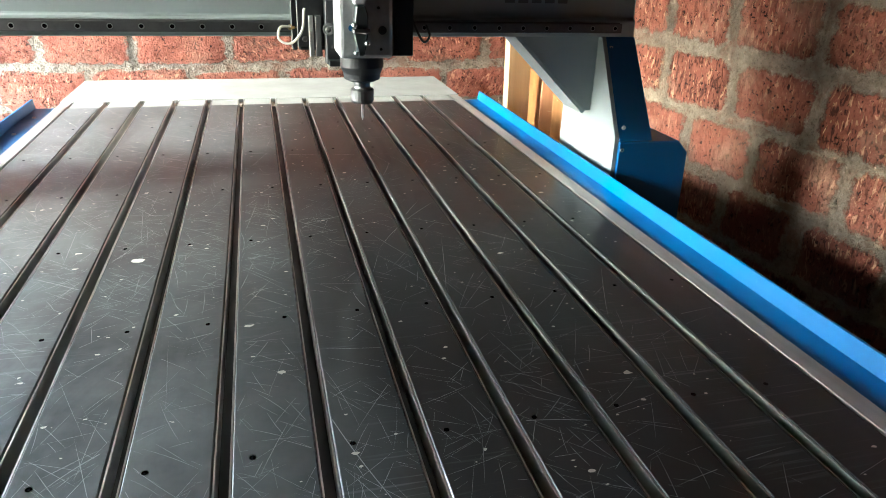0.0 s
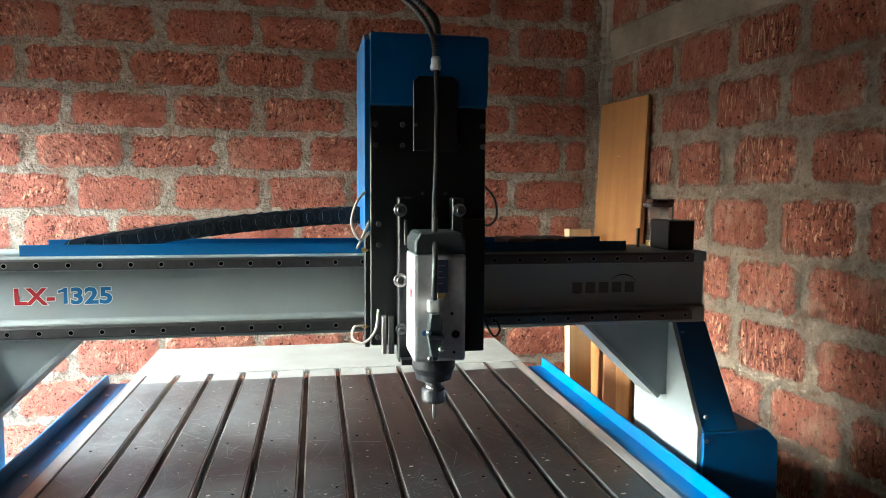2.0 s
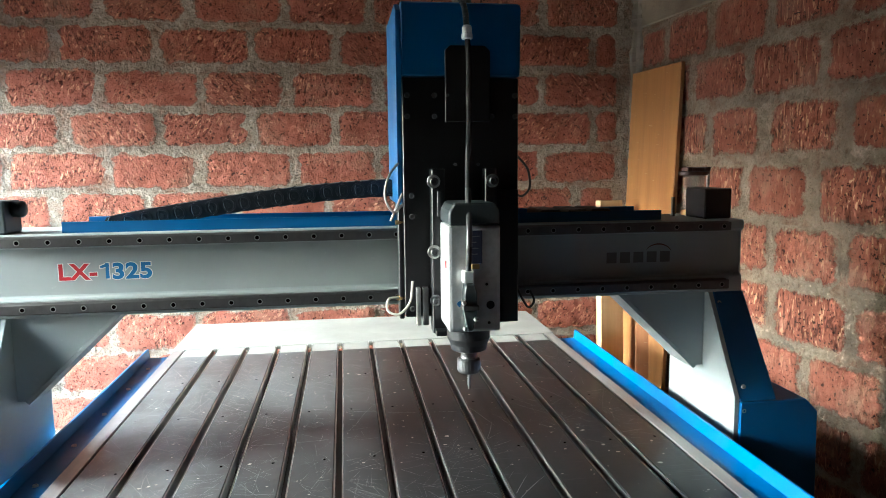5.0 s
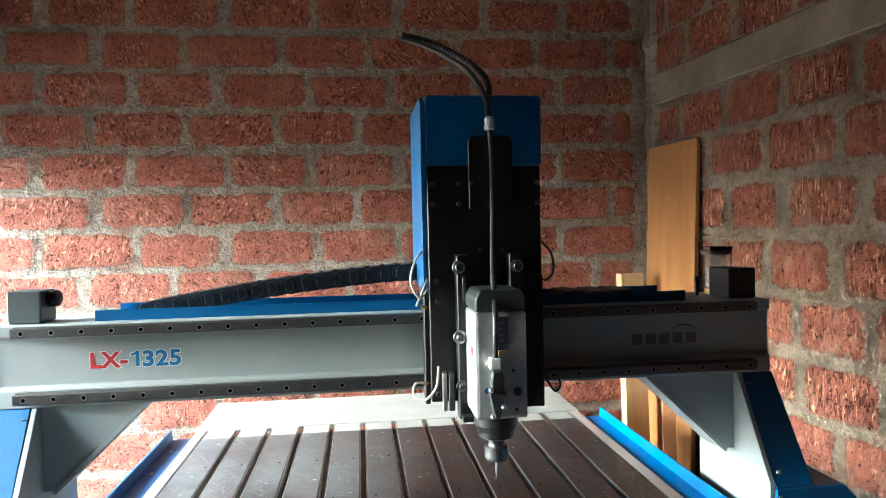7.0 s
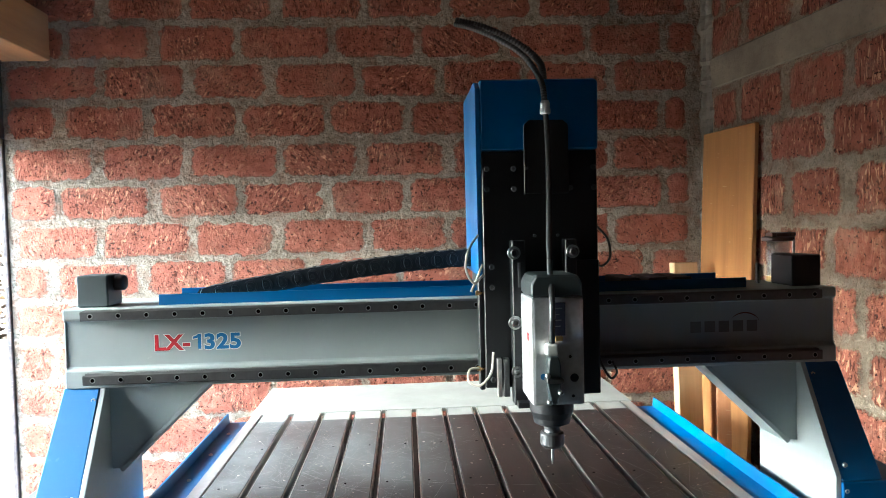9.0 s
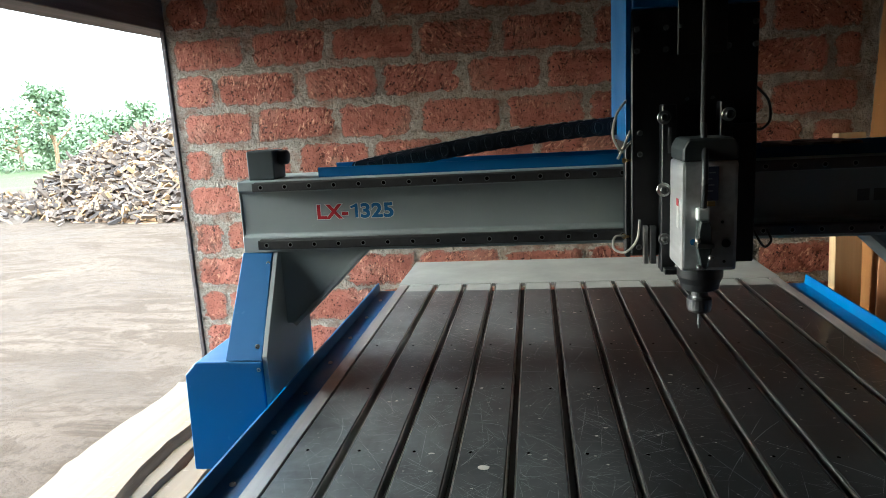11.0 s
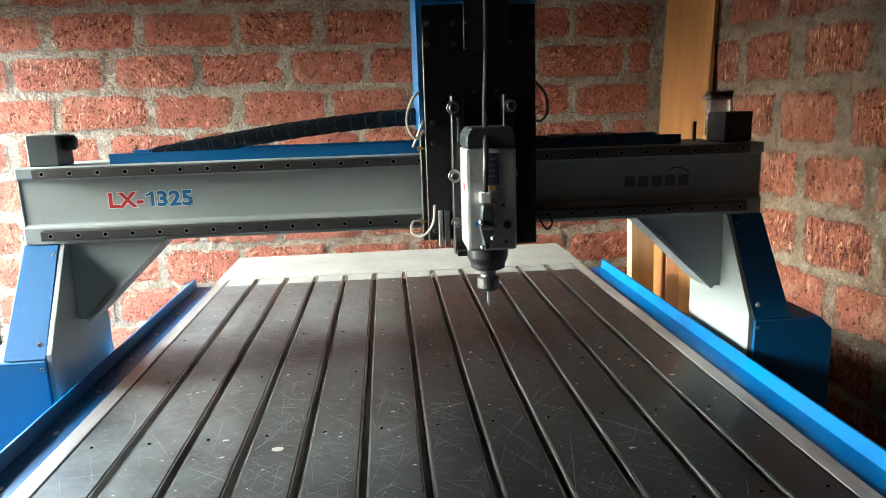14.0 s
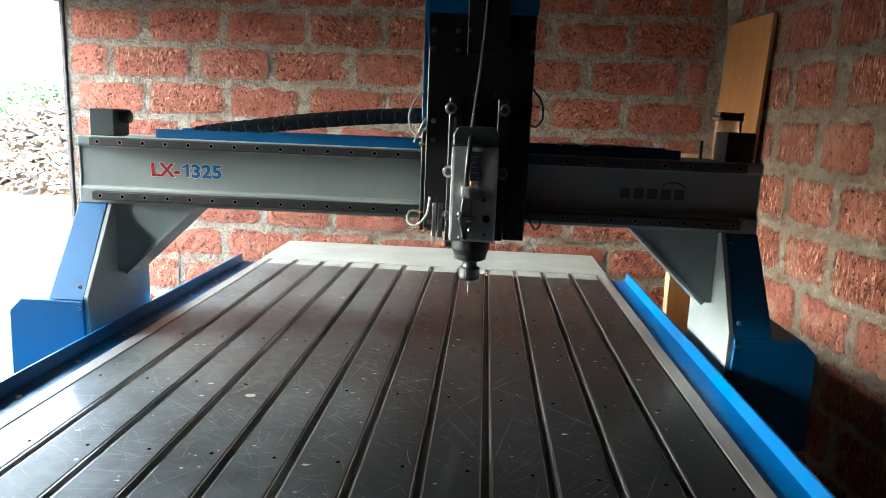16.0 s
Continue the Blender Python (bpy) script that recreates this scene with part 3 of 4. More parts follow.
joined("fleck", *flecks(900, 8), FLECK, router, "small dried flecks on the table")
bm = lathe([(0.009, 0), (0.008, 0.0006), (0.004, 0.0007)], (-0.276, -1.293, TOP), "z", 9)
for v in bm.verts:
    v.co.x = -0.276 + (v.co.x + 0.276) * 1.3
    v.co.y += 0.002 * math.sin(v.co.x * 900)
part("glue_spot", bm, FLECK, router, "pale dried glue spot")
part("back_plate", box(-0.715, 0.715, 0.103, 0.51, 0.786, TOP, 0.002), PLATE, router, "pale grey metal plate behind the table")
for s in (-1, 1):
    rail = part("edge_strip", box(min(s * 0.6735, s * 0.710), max(s * 0.6735, s * 0.710), NEAR, 0.10, 0.77, TOP - 0.001, 0.0015), EDGE, router, "bare aluminium edge strip")
    bm = prism([(s * 0.712, 0.787), (s * 0.712, 0.792), (s * 0.775, 0.792), (s * 0.778, 0.824), (s * 0.783, 0.824), (s * 0.783, 0.70), (s * 0.779, 0.70), (s * 0.779, 0.787)], 1, NEAR, 0.04)
    guard = part("side_channel", bm, BLUE, router, "bright blue painted steel side channel")
    for i in range(11 if s < 0 else 0):
        share("screw", BOLT, guard, pose(s * 0.744, -0.1 - 0.21 * i, 0.792) @ Matrix.Diagonal((0.8, 0.8, 0.6, 1)))
    part("side_frame", box(min(s * 0.60, s * 0.70), max(s * 0.60, s * 0.70), NEAR + 0.05, 0.3, 0.56, 0.70, 0.004), BLUE, router)
    # unseen sheet added to stop light passing under the table
    part("side_sheet", box(min(s * 0.684, s * 0.692), max(s * 0.684, s * 0.692), NEAR + 0.05, 0.3, 0.03, 0.558, 0.002), BLUE, router)
    part("guide_rail", box(min(s * 0.703, s * 0.73), max(s * 0.703, s * 0.73), NEAR + 0.05, 0.25, 0.60, 0.625, 0.002), RAIL, router)
    for y in (-2.2, -1.1, 0.2):
        leg = part("frame_leg", box(min(s * 0.58, s * 0.68), max(s * 0.58, s * 0.68), y - 0.05, y + 0.05, 0.06, 0.56, 0.004), BLUE, router)
        part("foot", lathe([(0.045, 0.02), (0.045, 0.03), (0.015, 0.035), (0.015, 0.07)], (s * 0.63, y, 0), "z", 16), RAIL, leg)

# gantry beam
BY = -0.82
beam = part("gantry_beam", prism([(-0.834, 1.131), (-0.834, 1.172), (BY, 1.176), (BY, 1.285), (-0.834, 1.289), (-0.834, 1.313), (-0.60, 1.313), (-0.60, 1.131)], 0, -0.911, 0.911, 0.0025), GREY, router, "grey painted steel gantry beam")
part("end_cap", box(-0.914, -0.9115, -0.8215, -0.60, 1.131, 1.313, 0.001), GREY, beam)
for z0, z1 in ((1.143, 1.166), (1.289, 1.3105)):
    rl = part("linear_rail", prism([(-0.8345, z0 - 0.001), (-0.8345, z1 + 0.001), (-0.846, z1 + 0.001), (-0.850, z1 - 0.004), (-0.858, z1), (-0.860, z1 - 0.002), (-0.860, z0 + 0.002), (-0.858, z0), (-0.850, z0 + 0.004), (-0.846, z0 - 0.001)], 0, -0.86, 0.86), RAIL, router, "dark steel linear rail with bolt holes")
    for i in range(28):
        share("bolt_hole", HOLE, rl, pose(-0.838 + 0.0622 * i, -0.860, (z0 + z1) / 2) @ FACING)

# cable tray on the beam
part("cable_tray", prism([(-0.79, 1.3135), (-0.79, 1.338), (-0.786, 1.338), (-0.786, 1.3175), (-0.624, 1.3175), (-0.624, 1.338), (-0.62, 1.338), (-0.62, 1.3135)], 0, -0.71, 0.71), BLUE, router, "blue painted cable tray")
for x in (0.40, 0.47, 0.53):
    part("cable_tie", box(x, x + 0.05, -0.78, -0.64, 1.318, 1.343, 0.004), PLASTIC, router)


def link_mesh():
    """One link of a drag chain: two round-cornered cheeks and two bridges."""
    bm = bmesh.new()
    for s in (-1, 1):
        outline = []
        for i in range(12):
            a = 2 * math.pi * i / 12
            outline.append((0.017 * (1 if math.cos(a) > 0 else -1) + 0.020 * math.cos(a), 0.0215 * math.sin(a)))
        prism(outline, 1, s * 0.036 - 0.004, s * 0.036 + 0.004, 0, bm)
        lathe([(r, s * h) for r, h in ((0.0165, 0.0), (0.0160, 0.0032), (0.0130, 0.0034), (0.0122, 0.0010), (0.0062, 0.0010), (0.0055, 0.0030), (0.0010, 0.0030))], (0.017, s * 0.0402, 0), "y", 18, bm)
        old = set(bm.faces)
        prism([(-0.0155 - 0.014 * math.cos(a), 0.019 * math.sin(a)) for a in [radians(-70 + 20 * i) for i in range(8)]] + [(-0.0155 - 0.0122 * math.cos(a), 0.019 * math.sin(a)) for a in [radians(70 - 20 * i) for i in range(8)]], 1, s * 0.0408 - 0.0008, s * 0.0408 + 0.0008, 0, bm)
        for f in bm.faces:
            if f not in old:
                f.material_index = 1
    for z in (-0.0195, 0.0165):
        box(-0.012, 0.012, -0.034, 0.034, z, z + 0.004, 0.001, bm)
    bmesh.ops.recalc_face_normals(bm, faces=bm.faces[:])
    me = bpy.data.meshes.new("link")
    bm.to_mesh(me)
    bm.free()
    me.materials.append(CHAIN)
    me.materials.append(GREY)
    return me


chain = new("drag_chain")
chain.parent = router
tagged(chain, "black plastic drag chain")
LINK = link_mesh()
line = smooth_path([(-0.60, -0.70, 1.330), (-0.50, -0.70, 1.346), (-0.29, -0.70, 1.376), (-0.10, -0.70, 1.395), (0.03, -0.70, 1.402), (0.12, -0.70, 1.402)], 40)
dist, target = 0.0, 0.0
for p, q in zip(line, line[1:]):
    dist += (q - p).length
    if dist >= target:
        ang = math.degrees(math.atan2(q.z - p.z, q.x - p.x))
        share("link", LINK, chain, pose(p.x, p.y, p.z, 0, -ang, 0))
        target += 0.0385

# stops, oil jar and pin on the beam
stop = part("end_stop", box(-0.893, -0.822, -0.80, -0.72, 1.3135, 1.387, 0.003), STOP_GREY, router, "dark painted end block with a black knob")
part("knob", lathe([(0.012, 0), (0.019, 0.003), (0.019, 0.022), (0.015, 0.026)], (-0.822, -0.76, 1.367), "x", 18), PLASTIC, stop, "black plastic knob", True)
part("end_block", box(0.822, 0.895, -0.80, -0.70, 1.3135, 1.390, 0.003), BLACK, router, "black end block")
part("pin", box(0.786, 0.793, -0.70, -0.69, 1.3135, 1.365, 0.001), BLACK, router)
jar = part("oil_jar", lathe([(0.029, 0), (0.029, 0.095), (0.0265, 0.095), (0.0265, 0.004)], (0.865, -0.66, 1.329), "z", 28), GLASS, router, "clear oil jar with a dark cap", True)
part("jar_base", lathe([(0.031, 0), (0.031, 0.014), (0.02, 0.0145)], (0.865, -0.66, 1.3135), "z", 24), BRASS, jar, "brass base")
cap = part("jar_cap", lathe([(0.030, -0.004), (0.040, -0.003), (0.0405, 0.006), (0.037, 0.008), (0.031, 0.009), (0.029, 0.017), (0.022, 0.019)], (0.865, -0.66, 1.4245), "z", 28), CAP_BROWN, jar, "dark reddish-brown metal cap")
for dx in (-0.026, 0.026):
    part("cap_tab", box(0.865 + dx - 0.007, 0.865 + dx + 0.007, -0.69, -0.66, 1.4325, 1.444, 0.002), CAP_BROWN, cap)
part("jar_filter", lathe([(0.012, 0), (0.012, 0.05), (0.009, 0.055)], (0.865, -0.66, 1.329), "z", 16), TUBE, jar, "pale pick-up tube inside the jar")
part("jar_rod", lathe([(0.004, 0), (0.004, 0.1)], (0.890, -0.69, 1.3245), "z", 10), STEEL, jar)

# legs
for s in (-1, 1):
    side = [(-0.83, 1.1305), (-0.655, 1.1305), (-0.638, 0.93), (-0.638, 0.56), (-0.966, 0.56), (-0.966, 0.90)]
    leg = part("gantry_leg", prism(side, 0, s * 0.823, s * 0.835, 0.001), GREY, router, "grey painted steel gantry leg with blue covers")
    up = [(s * 0.8355, 1.1305), (s * 0.916, 1.1305), (s * 0.930, 0.890), (s * 0.8355, 0.890)]
    bm = bmesh.new()
    fr = [bm.verts.new((x, -0.832 if z > 1 else -0.970, z)) for x, z in up]
    bk = [bm.verts.new((x, -0.66, z)) for x, z in up]
    bm.faces.new(fr)
    bm.faces.new(bk[::-1])
    for i in range(4):
        bm.faces.new((fr[i], bk[i], bk[(i + 1) % 4], fr[(i + 1) % 4]))
    bmesh.ops.bevel(bm, geom=bm.edges[:], offset=0.002, segments=1, affect="EDGES")
    part("upper_cover", bm, BLUE, leg, "blue sloping cover")
    part("foot_cover", prism([(s * 0.8355, 0.60), (s * 1.045, 0.60), (s * 1.038, 0.855), (s * 1.006, 0.888), (s * 0.8355, 0.888)], 1, -0.972, -0.64, 0.0025), BLUE, leg, "blue foot cover with a cut corner")
    tri = [(s * 0.822, 1.1305), (s * 0.60, 1.1305), (s * 0.80, 0.937), (s * 0.822, 0.937)]
    part("gusset", prism(tri, 1, -0.815, -0.800, 0.001), GREY, leg, "grey triangular gusset")
    part("gusset_flange", prism([(s * 0.600, 1.1305), (s * 0.586, 1.1305), (s * 0.795, 0.930), (s * 0.803, 0.937)], 1, -0.822, -0.70, 0.001), GREY, leg)
    for y, z in ((-0.842, 1.105), (-0.962, 0.925), (-0.968, 0.868)):
        share("bolt", BOLT, leg, pose(s * 0.845, y, z) @ FACING @ Matrix.Diagonal((0.75, 0.75, 0.7, 1)))

# writing on the beam
def lettering(name, body, size, x, z, offset, y, material, parent, label=""):
    cu = bpy.data.curves.new(name, "FONT")
    cu.body, cu.size, cu.offset, cu.extrude, cu.space_character = body, size, offset, 0.0, 1.04
    tmp = bpy.data.objects.new(name, cu)
    scene.collection.objects.link(tmp)
    me = bpy.data.meshes.new_from_object(tmp.evaluated_get(bpy.context.evaluated_depsgraph_get()))
    bpy.data.objects.remove(tmp)
    me.materials.clear()
    me.materials.append(material)
    ob = new(name, me)
    ob.parent = parent
    ob.matrix_basis = pose(x, y, z, 90, 0, 0)
    if label:
        tagged(ob, label)
    return me


def width(me):
    xs = [v.co.x for v in me.vertices]
    return min(xs), max(xs)


for name, body, x, w, mt, label in (("lettering", "LX-", -0.712, 0.080, RED, "red letters with a white rim"), ("lettering", "325", -0.5995, 0.0835, SKYBLUE, "blue figures with a white rim")):
    me = lettering(name, body, 0.049, 0, 0, 0.0016, 0, mt, beam, label)
    ob = bpy.data.objects[[o.name for o in beam.children if o.data == me][0]]
    lo, hi = width(me)
    k = w / (hi - lo)
    ob.matrix_basis = pose(x - lo * k, BY - 0.00035, 1.212) @ pose(0, 0, 0, 90) @ Matrix.Diagonal((k, 1, 1, 1))
    rim = lettering("letter_rim", body, 0.049, 0, 0, 0.0033, 0, WHITE, beam, "white rim of the lettering")
    ob = bpy.data.objects[[o.name for o in beam.children if o.data == rim][0]]
    ob.matrix_basis = pose(x - lo * k, BY - 0.0002, 1.212) @ pose(0, 0, 0, 90) @ Matrix.Diagonal((k, 1, 1, 1))
ONE = [(0, 0.0235), (0, 0.0285), (0.0085, 0.0315), (0.0120, 0.0350), (0.0185, 0.0350), (0.0185, 0), (0.0110, 0), (0.0110, 0.0262)]
for name, grow, gap, mt, label in (("lettering", 0.0, 0.00035, SKYBLUE, "blue figure with a white rim"), ("letter_rim", 0.0019, 0.0002, WHITE, "white rim of the lettering")):
    bm = bmesh.new()
    bm.faces.new([bm.verts.new((-0.625 + px + math.copysign(grow, px - 0.0100), BY - gap, 1.212 + pz + math.copysign(grow, pz - 0.0270 if px < 0.01 or pz > 0.03 else -1))) for px, pz in ONE])
    part(name, bm, mt, beam, label)
for i in range(5):
    x = 0.555 + 0.035 * i
    part("emblem_bar", box(x, x + 0.026, BY - 0.0003, BY + 0.001, 1.210, 1.237, 0), FAINT, beam)
bm = bmesh.new()
for i in range(16):
    a0, a1 = radians(20 + 8 * i), radians(20 + 8 * (i + 1))
    w0, w1 = 0.0005 + 0.003 * math.sin(math.pi * i / 16), 0.0005 + 0.003 * math.sin(math.pi * (i + 1) / 16)
    q = [((0.038 - w) * math.cos(a) + 0.69, BY - 0.00045, (0.032 - w) * math.sin(a) + 1.225) for a, w in ((a0, 0), (a1, 0), (a1, w1), (a0, w0))]
    bm.faces.new([bm.verts.new(p) for p in q])
part("emblem_swirl", bm, RUST_FILM, beam, "faint rust-coloured swirl")

# carriage
car = part("carriage", box(0.046, 0.305, -0.912, -0.868, 1.118, 1.645, 0.002), BLACK, router, "black upright carriage plate")
part("carriage_back", box(0.05, 0.30, -0.866, -0.60, 1.105, 1.640, 0.004), BLACK, car)
part("lower_plate", box(0.250, 0.302, -0.930, -0.9125, 1.10, 1.40, 0.002), BLACK, car)
part("side_cheek", box(0.034, 0.0455, -0.90, -0.865, 1.11, 1.365, 0.002), BLACK, car)
hood = part("hood", prism([(0.045, 1.648), (0.308, 1.648), (0.310, 1.798), (0.304, 1.804), (0.045, 1.804)], 1, -0.914, -0.63, 0.003), BLUE, car, "blue sheet hood")
part("hood_side", prism([(-0.905, 1.37), (-0.914, 1.66), (-0.914, 1.785), (-0.885, 1.803), (-0.63, 1.803), (-0.63, 1.37)], 0, 0.034, 0.0447, 0.001), BLUE, car, "blue side sheet")
part("cable_bracket", prism([(0.140, 1.55), (0.240, 1.55), (0.240, 1.702), (0.228, 1.713), (0.152, 1.713), (0.140, 1.702)], 1, -0.9185, -0.9145, 0.001), BLACK, car, "black upright bracket")
for x, z in ((0.057, 1.607), (0.117, 1.607), (0.217, 1.607), (0.297, 1.607), (0.057, 1.562), (0.117, 1.562), (0.244, 1.562), (0.298, 1.562), (0.064, 1.389), (0.064, 1.343), (0.062, 1.135)):
    share("bolt", DARK_BOLT, car, pose(x, -0.912, z) @ FACING)
for x, z in ((0.145, 1.607), (0.162, 1.457), (0.214, 1.457)):
    share("bolt", DARK_BOLT, car, pose(x, -0.9185 if z > 1.55 and 0.14 < x < 0.24 else -0.912, z) @ FACING @ Matrix.Diagonal((0.6, 0.6, 0.7, 1)))
for x in (0.052, 0.064):
    share("bolt", BOLT, car, pose(x, -0.905, 1.640) @ FACING @ Matrix.Diagonal((0.8, 0.8, 0.7, 1)))
for x0, x1, mt in ((0.070, 0.080, ALLOY), (0.084, 0.097, RAIL), (0.259, 0.268, RAIL)):
    part("guide_bar", box(x0, x1, -0.930, -0.9125, 1.10, 1.185, 0.001), mt, car)

# spindle bracket
br = part("spindle_bracket", box(0.104, 0.134, -0.948, -0.9125, 1.085, 1.448, 0.002), BLACK, router, "black slotted spindle bracket")
part("bracket_wing", box(0.222, 0.248, -0.948, -0.9125, 1.10, 1.448, 0.002), BLACK, br)
part("bracket_slot", box(0.1165, 0.1235, -0.9488, -0.947, 1.345, 1.40, 0.0005), RAIL, br)
part("bracket_foot", box(0.108, 0.150, -0.975, -0.9485, 1.085, 1.097, 0.001), BLACK, br)


def washer_bolt(x, z, y, r, mt, parent):
    w = part("washer", lathe([(r, 0), (r, -0.004), (r * 0.95, -0.005), (r * 0.68, -0.005)], (x, y, z), "y", 24), mt, parent, "round steel washer")
    part("cap_screw", lathe([(r * 0.62, -0.005), (r * 0.62, -0.014), (r * 0.52, -0.016), (r * 0.34, -0.016), (r * 0.32, -0.010)], (x, y, z), "y", 18), RAIL, parent, "socket cap screw")


washer_bolt(0.108, 1.421, -0.949, 0.0145, STEEL, br)
washer_bolt(0.238, 1.421, -0.949, 0.0145, STEEL, br)
washer_bolt(0.108, 1.268, -0.949, 0.0150, STEEL, br)
washer_bolt(0.240, 1.268, -0.949, 0.0145, DULL_STEEL, br)
washer_bolt(0.110, 1.160, -0.949, 0.0125, RAIL, br)

# spindle
spin = part("spindle", box(0.1205, 0.2275, -1.075, -0.95, 1.116, 1.335, 0.007, None, 2), SILVER, router, "square silver spindle motor with a dark cap")
bm = prism([(0.1215, 1.3355), (0.2265, 1.3355), (0.2265, 1.362), (0.217, 1.380), (0.132, 1.380), (0.1215, 1.362)], 1, -1.073, -0.952, 0.004)
part("cap", bm, GREENISH, spin, "dark green-black end cap")
part("nose", lathe([(0.046, 1.1155), (0.046, 1.092), (0.040, 1.078), (0.038, 1.066), (0.030, 1.062)], (0.172, -1.012, 0), "z", 64), BLACK, spin, "black spindle nose", False)
part("shaft", lathe([(0.019, 1.066), (0.017, 1.05), (0.019, 1.044)], (0.172, -1.012, 0), "z", 24), RAIL, spin)
part("collet_nut", lathe([(0.022, 1.046), (0.0255, 1.042), (0.0255, 1.020), (0.022, 1.014), (0.012, 1.014)], (0.172, -1.012, 0), "z", 24), RAIL, spin, "dark collet nut")
part("cutter", lathe([(0.003, 1.0145), (0.003, 0.985), (0.001, 0.975)], (0.172, -1.012, 0), "z", 10), STEEL, spin, "thin steel cutter")
lab = part("label_plate", box(0.164, 0.189, -1.0768, -1.0745, 1.258, 1.325, 0.0004), LABEL, spin, "dark blue label plate")
for i, (z, w) in enumerate(((1.312, 0.016), (1.30, 0.010), (1.288, 0.014), (1.276, 0.012))):
    part("label_bar", box(0.167, 0.167 + w, -1.0775, -1.0768, z, z + 0.0022, 0), FAINT, lab)
part("side_label", box(0.1193, 0.1207, -1.05, -1.03, 1.20, 1.26, 0.0003), WHITE, spin, "white side label with red edge")
part("side_label_edge", box(0.1187, 0.1193, -1.05, -1.03, 1.245, 1.26, 0), RED, spin)
part("port", lathe([(0.0085, 0), (0.0085, -0.0015), (0.006, -0.001)], (0.206, -1.0752, 1.172), "y", 20), BLACK, spin)
part("port", lathe([(0.006, 0), (0.006, -0.0015), (0.004, -0.001)], (0.143, -1.0752, 1.176), "y", 16), SKYBLUE, spin)
for x, z in ((0.203, 1.135), (0.198, 1.215)):
    part("port", lathe([(0.003, 0), (0.003, -0.0015), (0.002, -0.001)], (x, -1.0752, z), "y", 12), BLACK, spin)
part("plug", box(0.146, 0.169, -1.100, -1.0755, 1.222, 1.246, 0.004, None, 2), WHITE, spin, "white plastic plug")
con = part("connector", prism([(0.150, 1.2215), (0.168, 1.2215), (0.173, 1.205), (0.173, 1.165), (0.165, 1.125), (0.153, 1.125), (0.147, 1.165), (0.147, 1.205)], 1, -1.104, -1.0755, 0.003), GREENISH, spin, "dark metal connector with clamp screws")
part("clamp", box(0.143, 0.177, -1.108, -1.080, 1.168, 1.178, 0.002), RAIL, con)
for x, z in ((0.148, 1.132), (0.170, 1.150), (0.145, 1.185)):
    part("clamp_screw", lathe([(0.005, 0), (0.005, -0.008), (0.003, -0.010)], (x, -1.104, z), "y", 12), STEEL, con)
part("tag", box(0.166, 0.182, -1.084, -1.0755, 1.248, 1.258, 0.001), BRASS, spin, "small brass tag")

# cables
part("spindle_cable", pipe([(0.186, -0.935, 1.735), (0.187, -0.95, 1.66), (0.180, -0.985, 1.54), (0.169, -1.03, 1.42), (0.161, -1.085, 1.33), (0.158, -1.095, 1.275), (0.158, -1.090, 1.242)], 0.0062, 12), CABLE, router, "black rubber spindle cable", True)
gl = part("cable_gland", lathe([(0.009, 0), (0.012, 0.003), (0.012, 0.012), (0.010, 0.013), (0.011, 0.024), (0.008, 0.03)], (0.186, -0.935, 1.722), "z", 14), PALE, router, "grey plastic cable gland")
part("conduit", pipe([(0.186, -0.935, 1.745), (0.180, -0.92, 1.80), (0.150, -0.87, 1.868), (0.10, -0.80, 1.925), (0.05, -0.74, 1.966), (0.012, -0.70, 1.988)], 0.0066, 12, 0.0006, 18), PLASTIC, router, "black corrugated conduit")
part("conduit", pipe([(0.225, -0.72, 1.80), (0.227, -0.72, 1.865), (0.208, -0.715, 1.902), (0.15, -0.71, 1.945), (0.08, -0.705, 1.978), (0.012, -0.70, 1.996)], 0.0085, 12, 0.0009, 18), PLASTIC, router, "black corrugated conduit")
part("conduit_boot", lathe([(0.016, 0), (0.016, 0.02), (0.011, 0.045)], (0.225, -0.72, 1.802), "z", 16), PLASTIC, router)
part("air_tube", pipe([(0.044, -0.90, 1.470), (0.015, -0.92, 1.435), (0.004, -0.93, 1.39), (0.022, -0.92, 1.355), (0.046, -0.905, 1.372)], 0.0028, 8), TUBE, router, "pale plastic air tube", True)
part("air_tube", pipe([(0.044, -0.905, 1.395), (0.03, -0.915, 1.365), (0.016, -0.915, 1.335)], 0.0028, 8), TUBE, router, "pale plastic air tube", True)
part("air_tube", pipe([(0.062, -0.925, 1.20), (0.055, -0.93, 1.155), (0.030, -0.93, 1.128), (0.006, -0.92, 1.135), (0.010, -0.905, 1.158), (0.032, -0.90, 1.160)], 0.0028, 8), TUBE, router, "pale plastic air tube", True)
part("air_tube", pipe([(0.306, -0.90, 1.475), (0.328, -0.91, 1.445), (0.333, -0.91, 1.405), (0.318, -0.905, 1.385), (0.304, -0.90, 1.388)], 0.0028, 8), PLASTIC, router, "black air tube", True)
part("air_tube", pipe([(0.300, -0.90, 1.19), (0.316, -0.91, 1.150), (0.332, -0.91, 1.128), (0.345, -0.91, 1.142), (0.338, -0.90, 1.165)], 0.0028, 8), PLASTIC, router, "black air tube", True)
for z in (1.158, 1.330):
    part("fitting", lathe([(0.005, 0), (0.006, 0.004), (0.006, 0.012), (0.004, 0.018)], (0.028, -0.895, z), "x", 12), BRASS, router, "brass tube fitting")


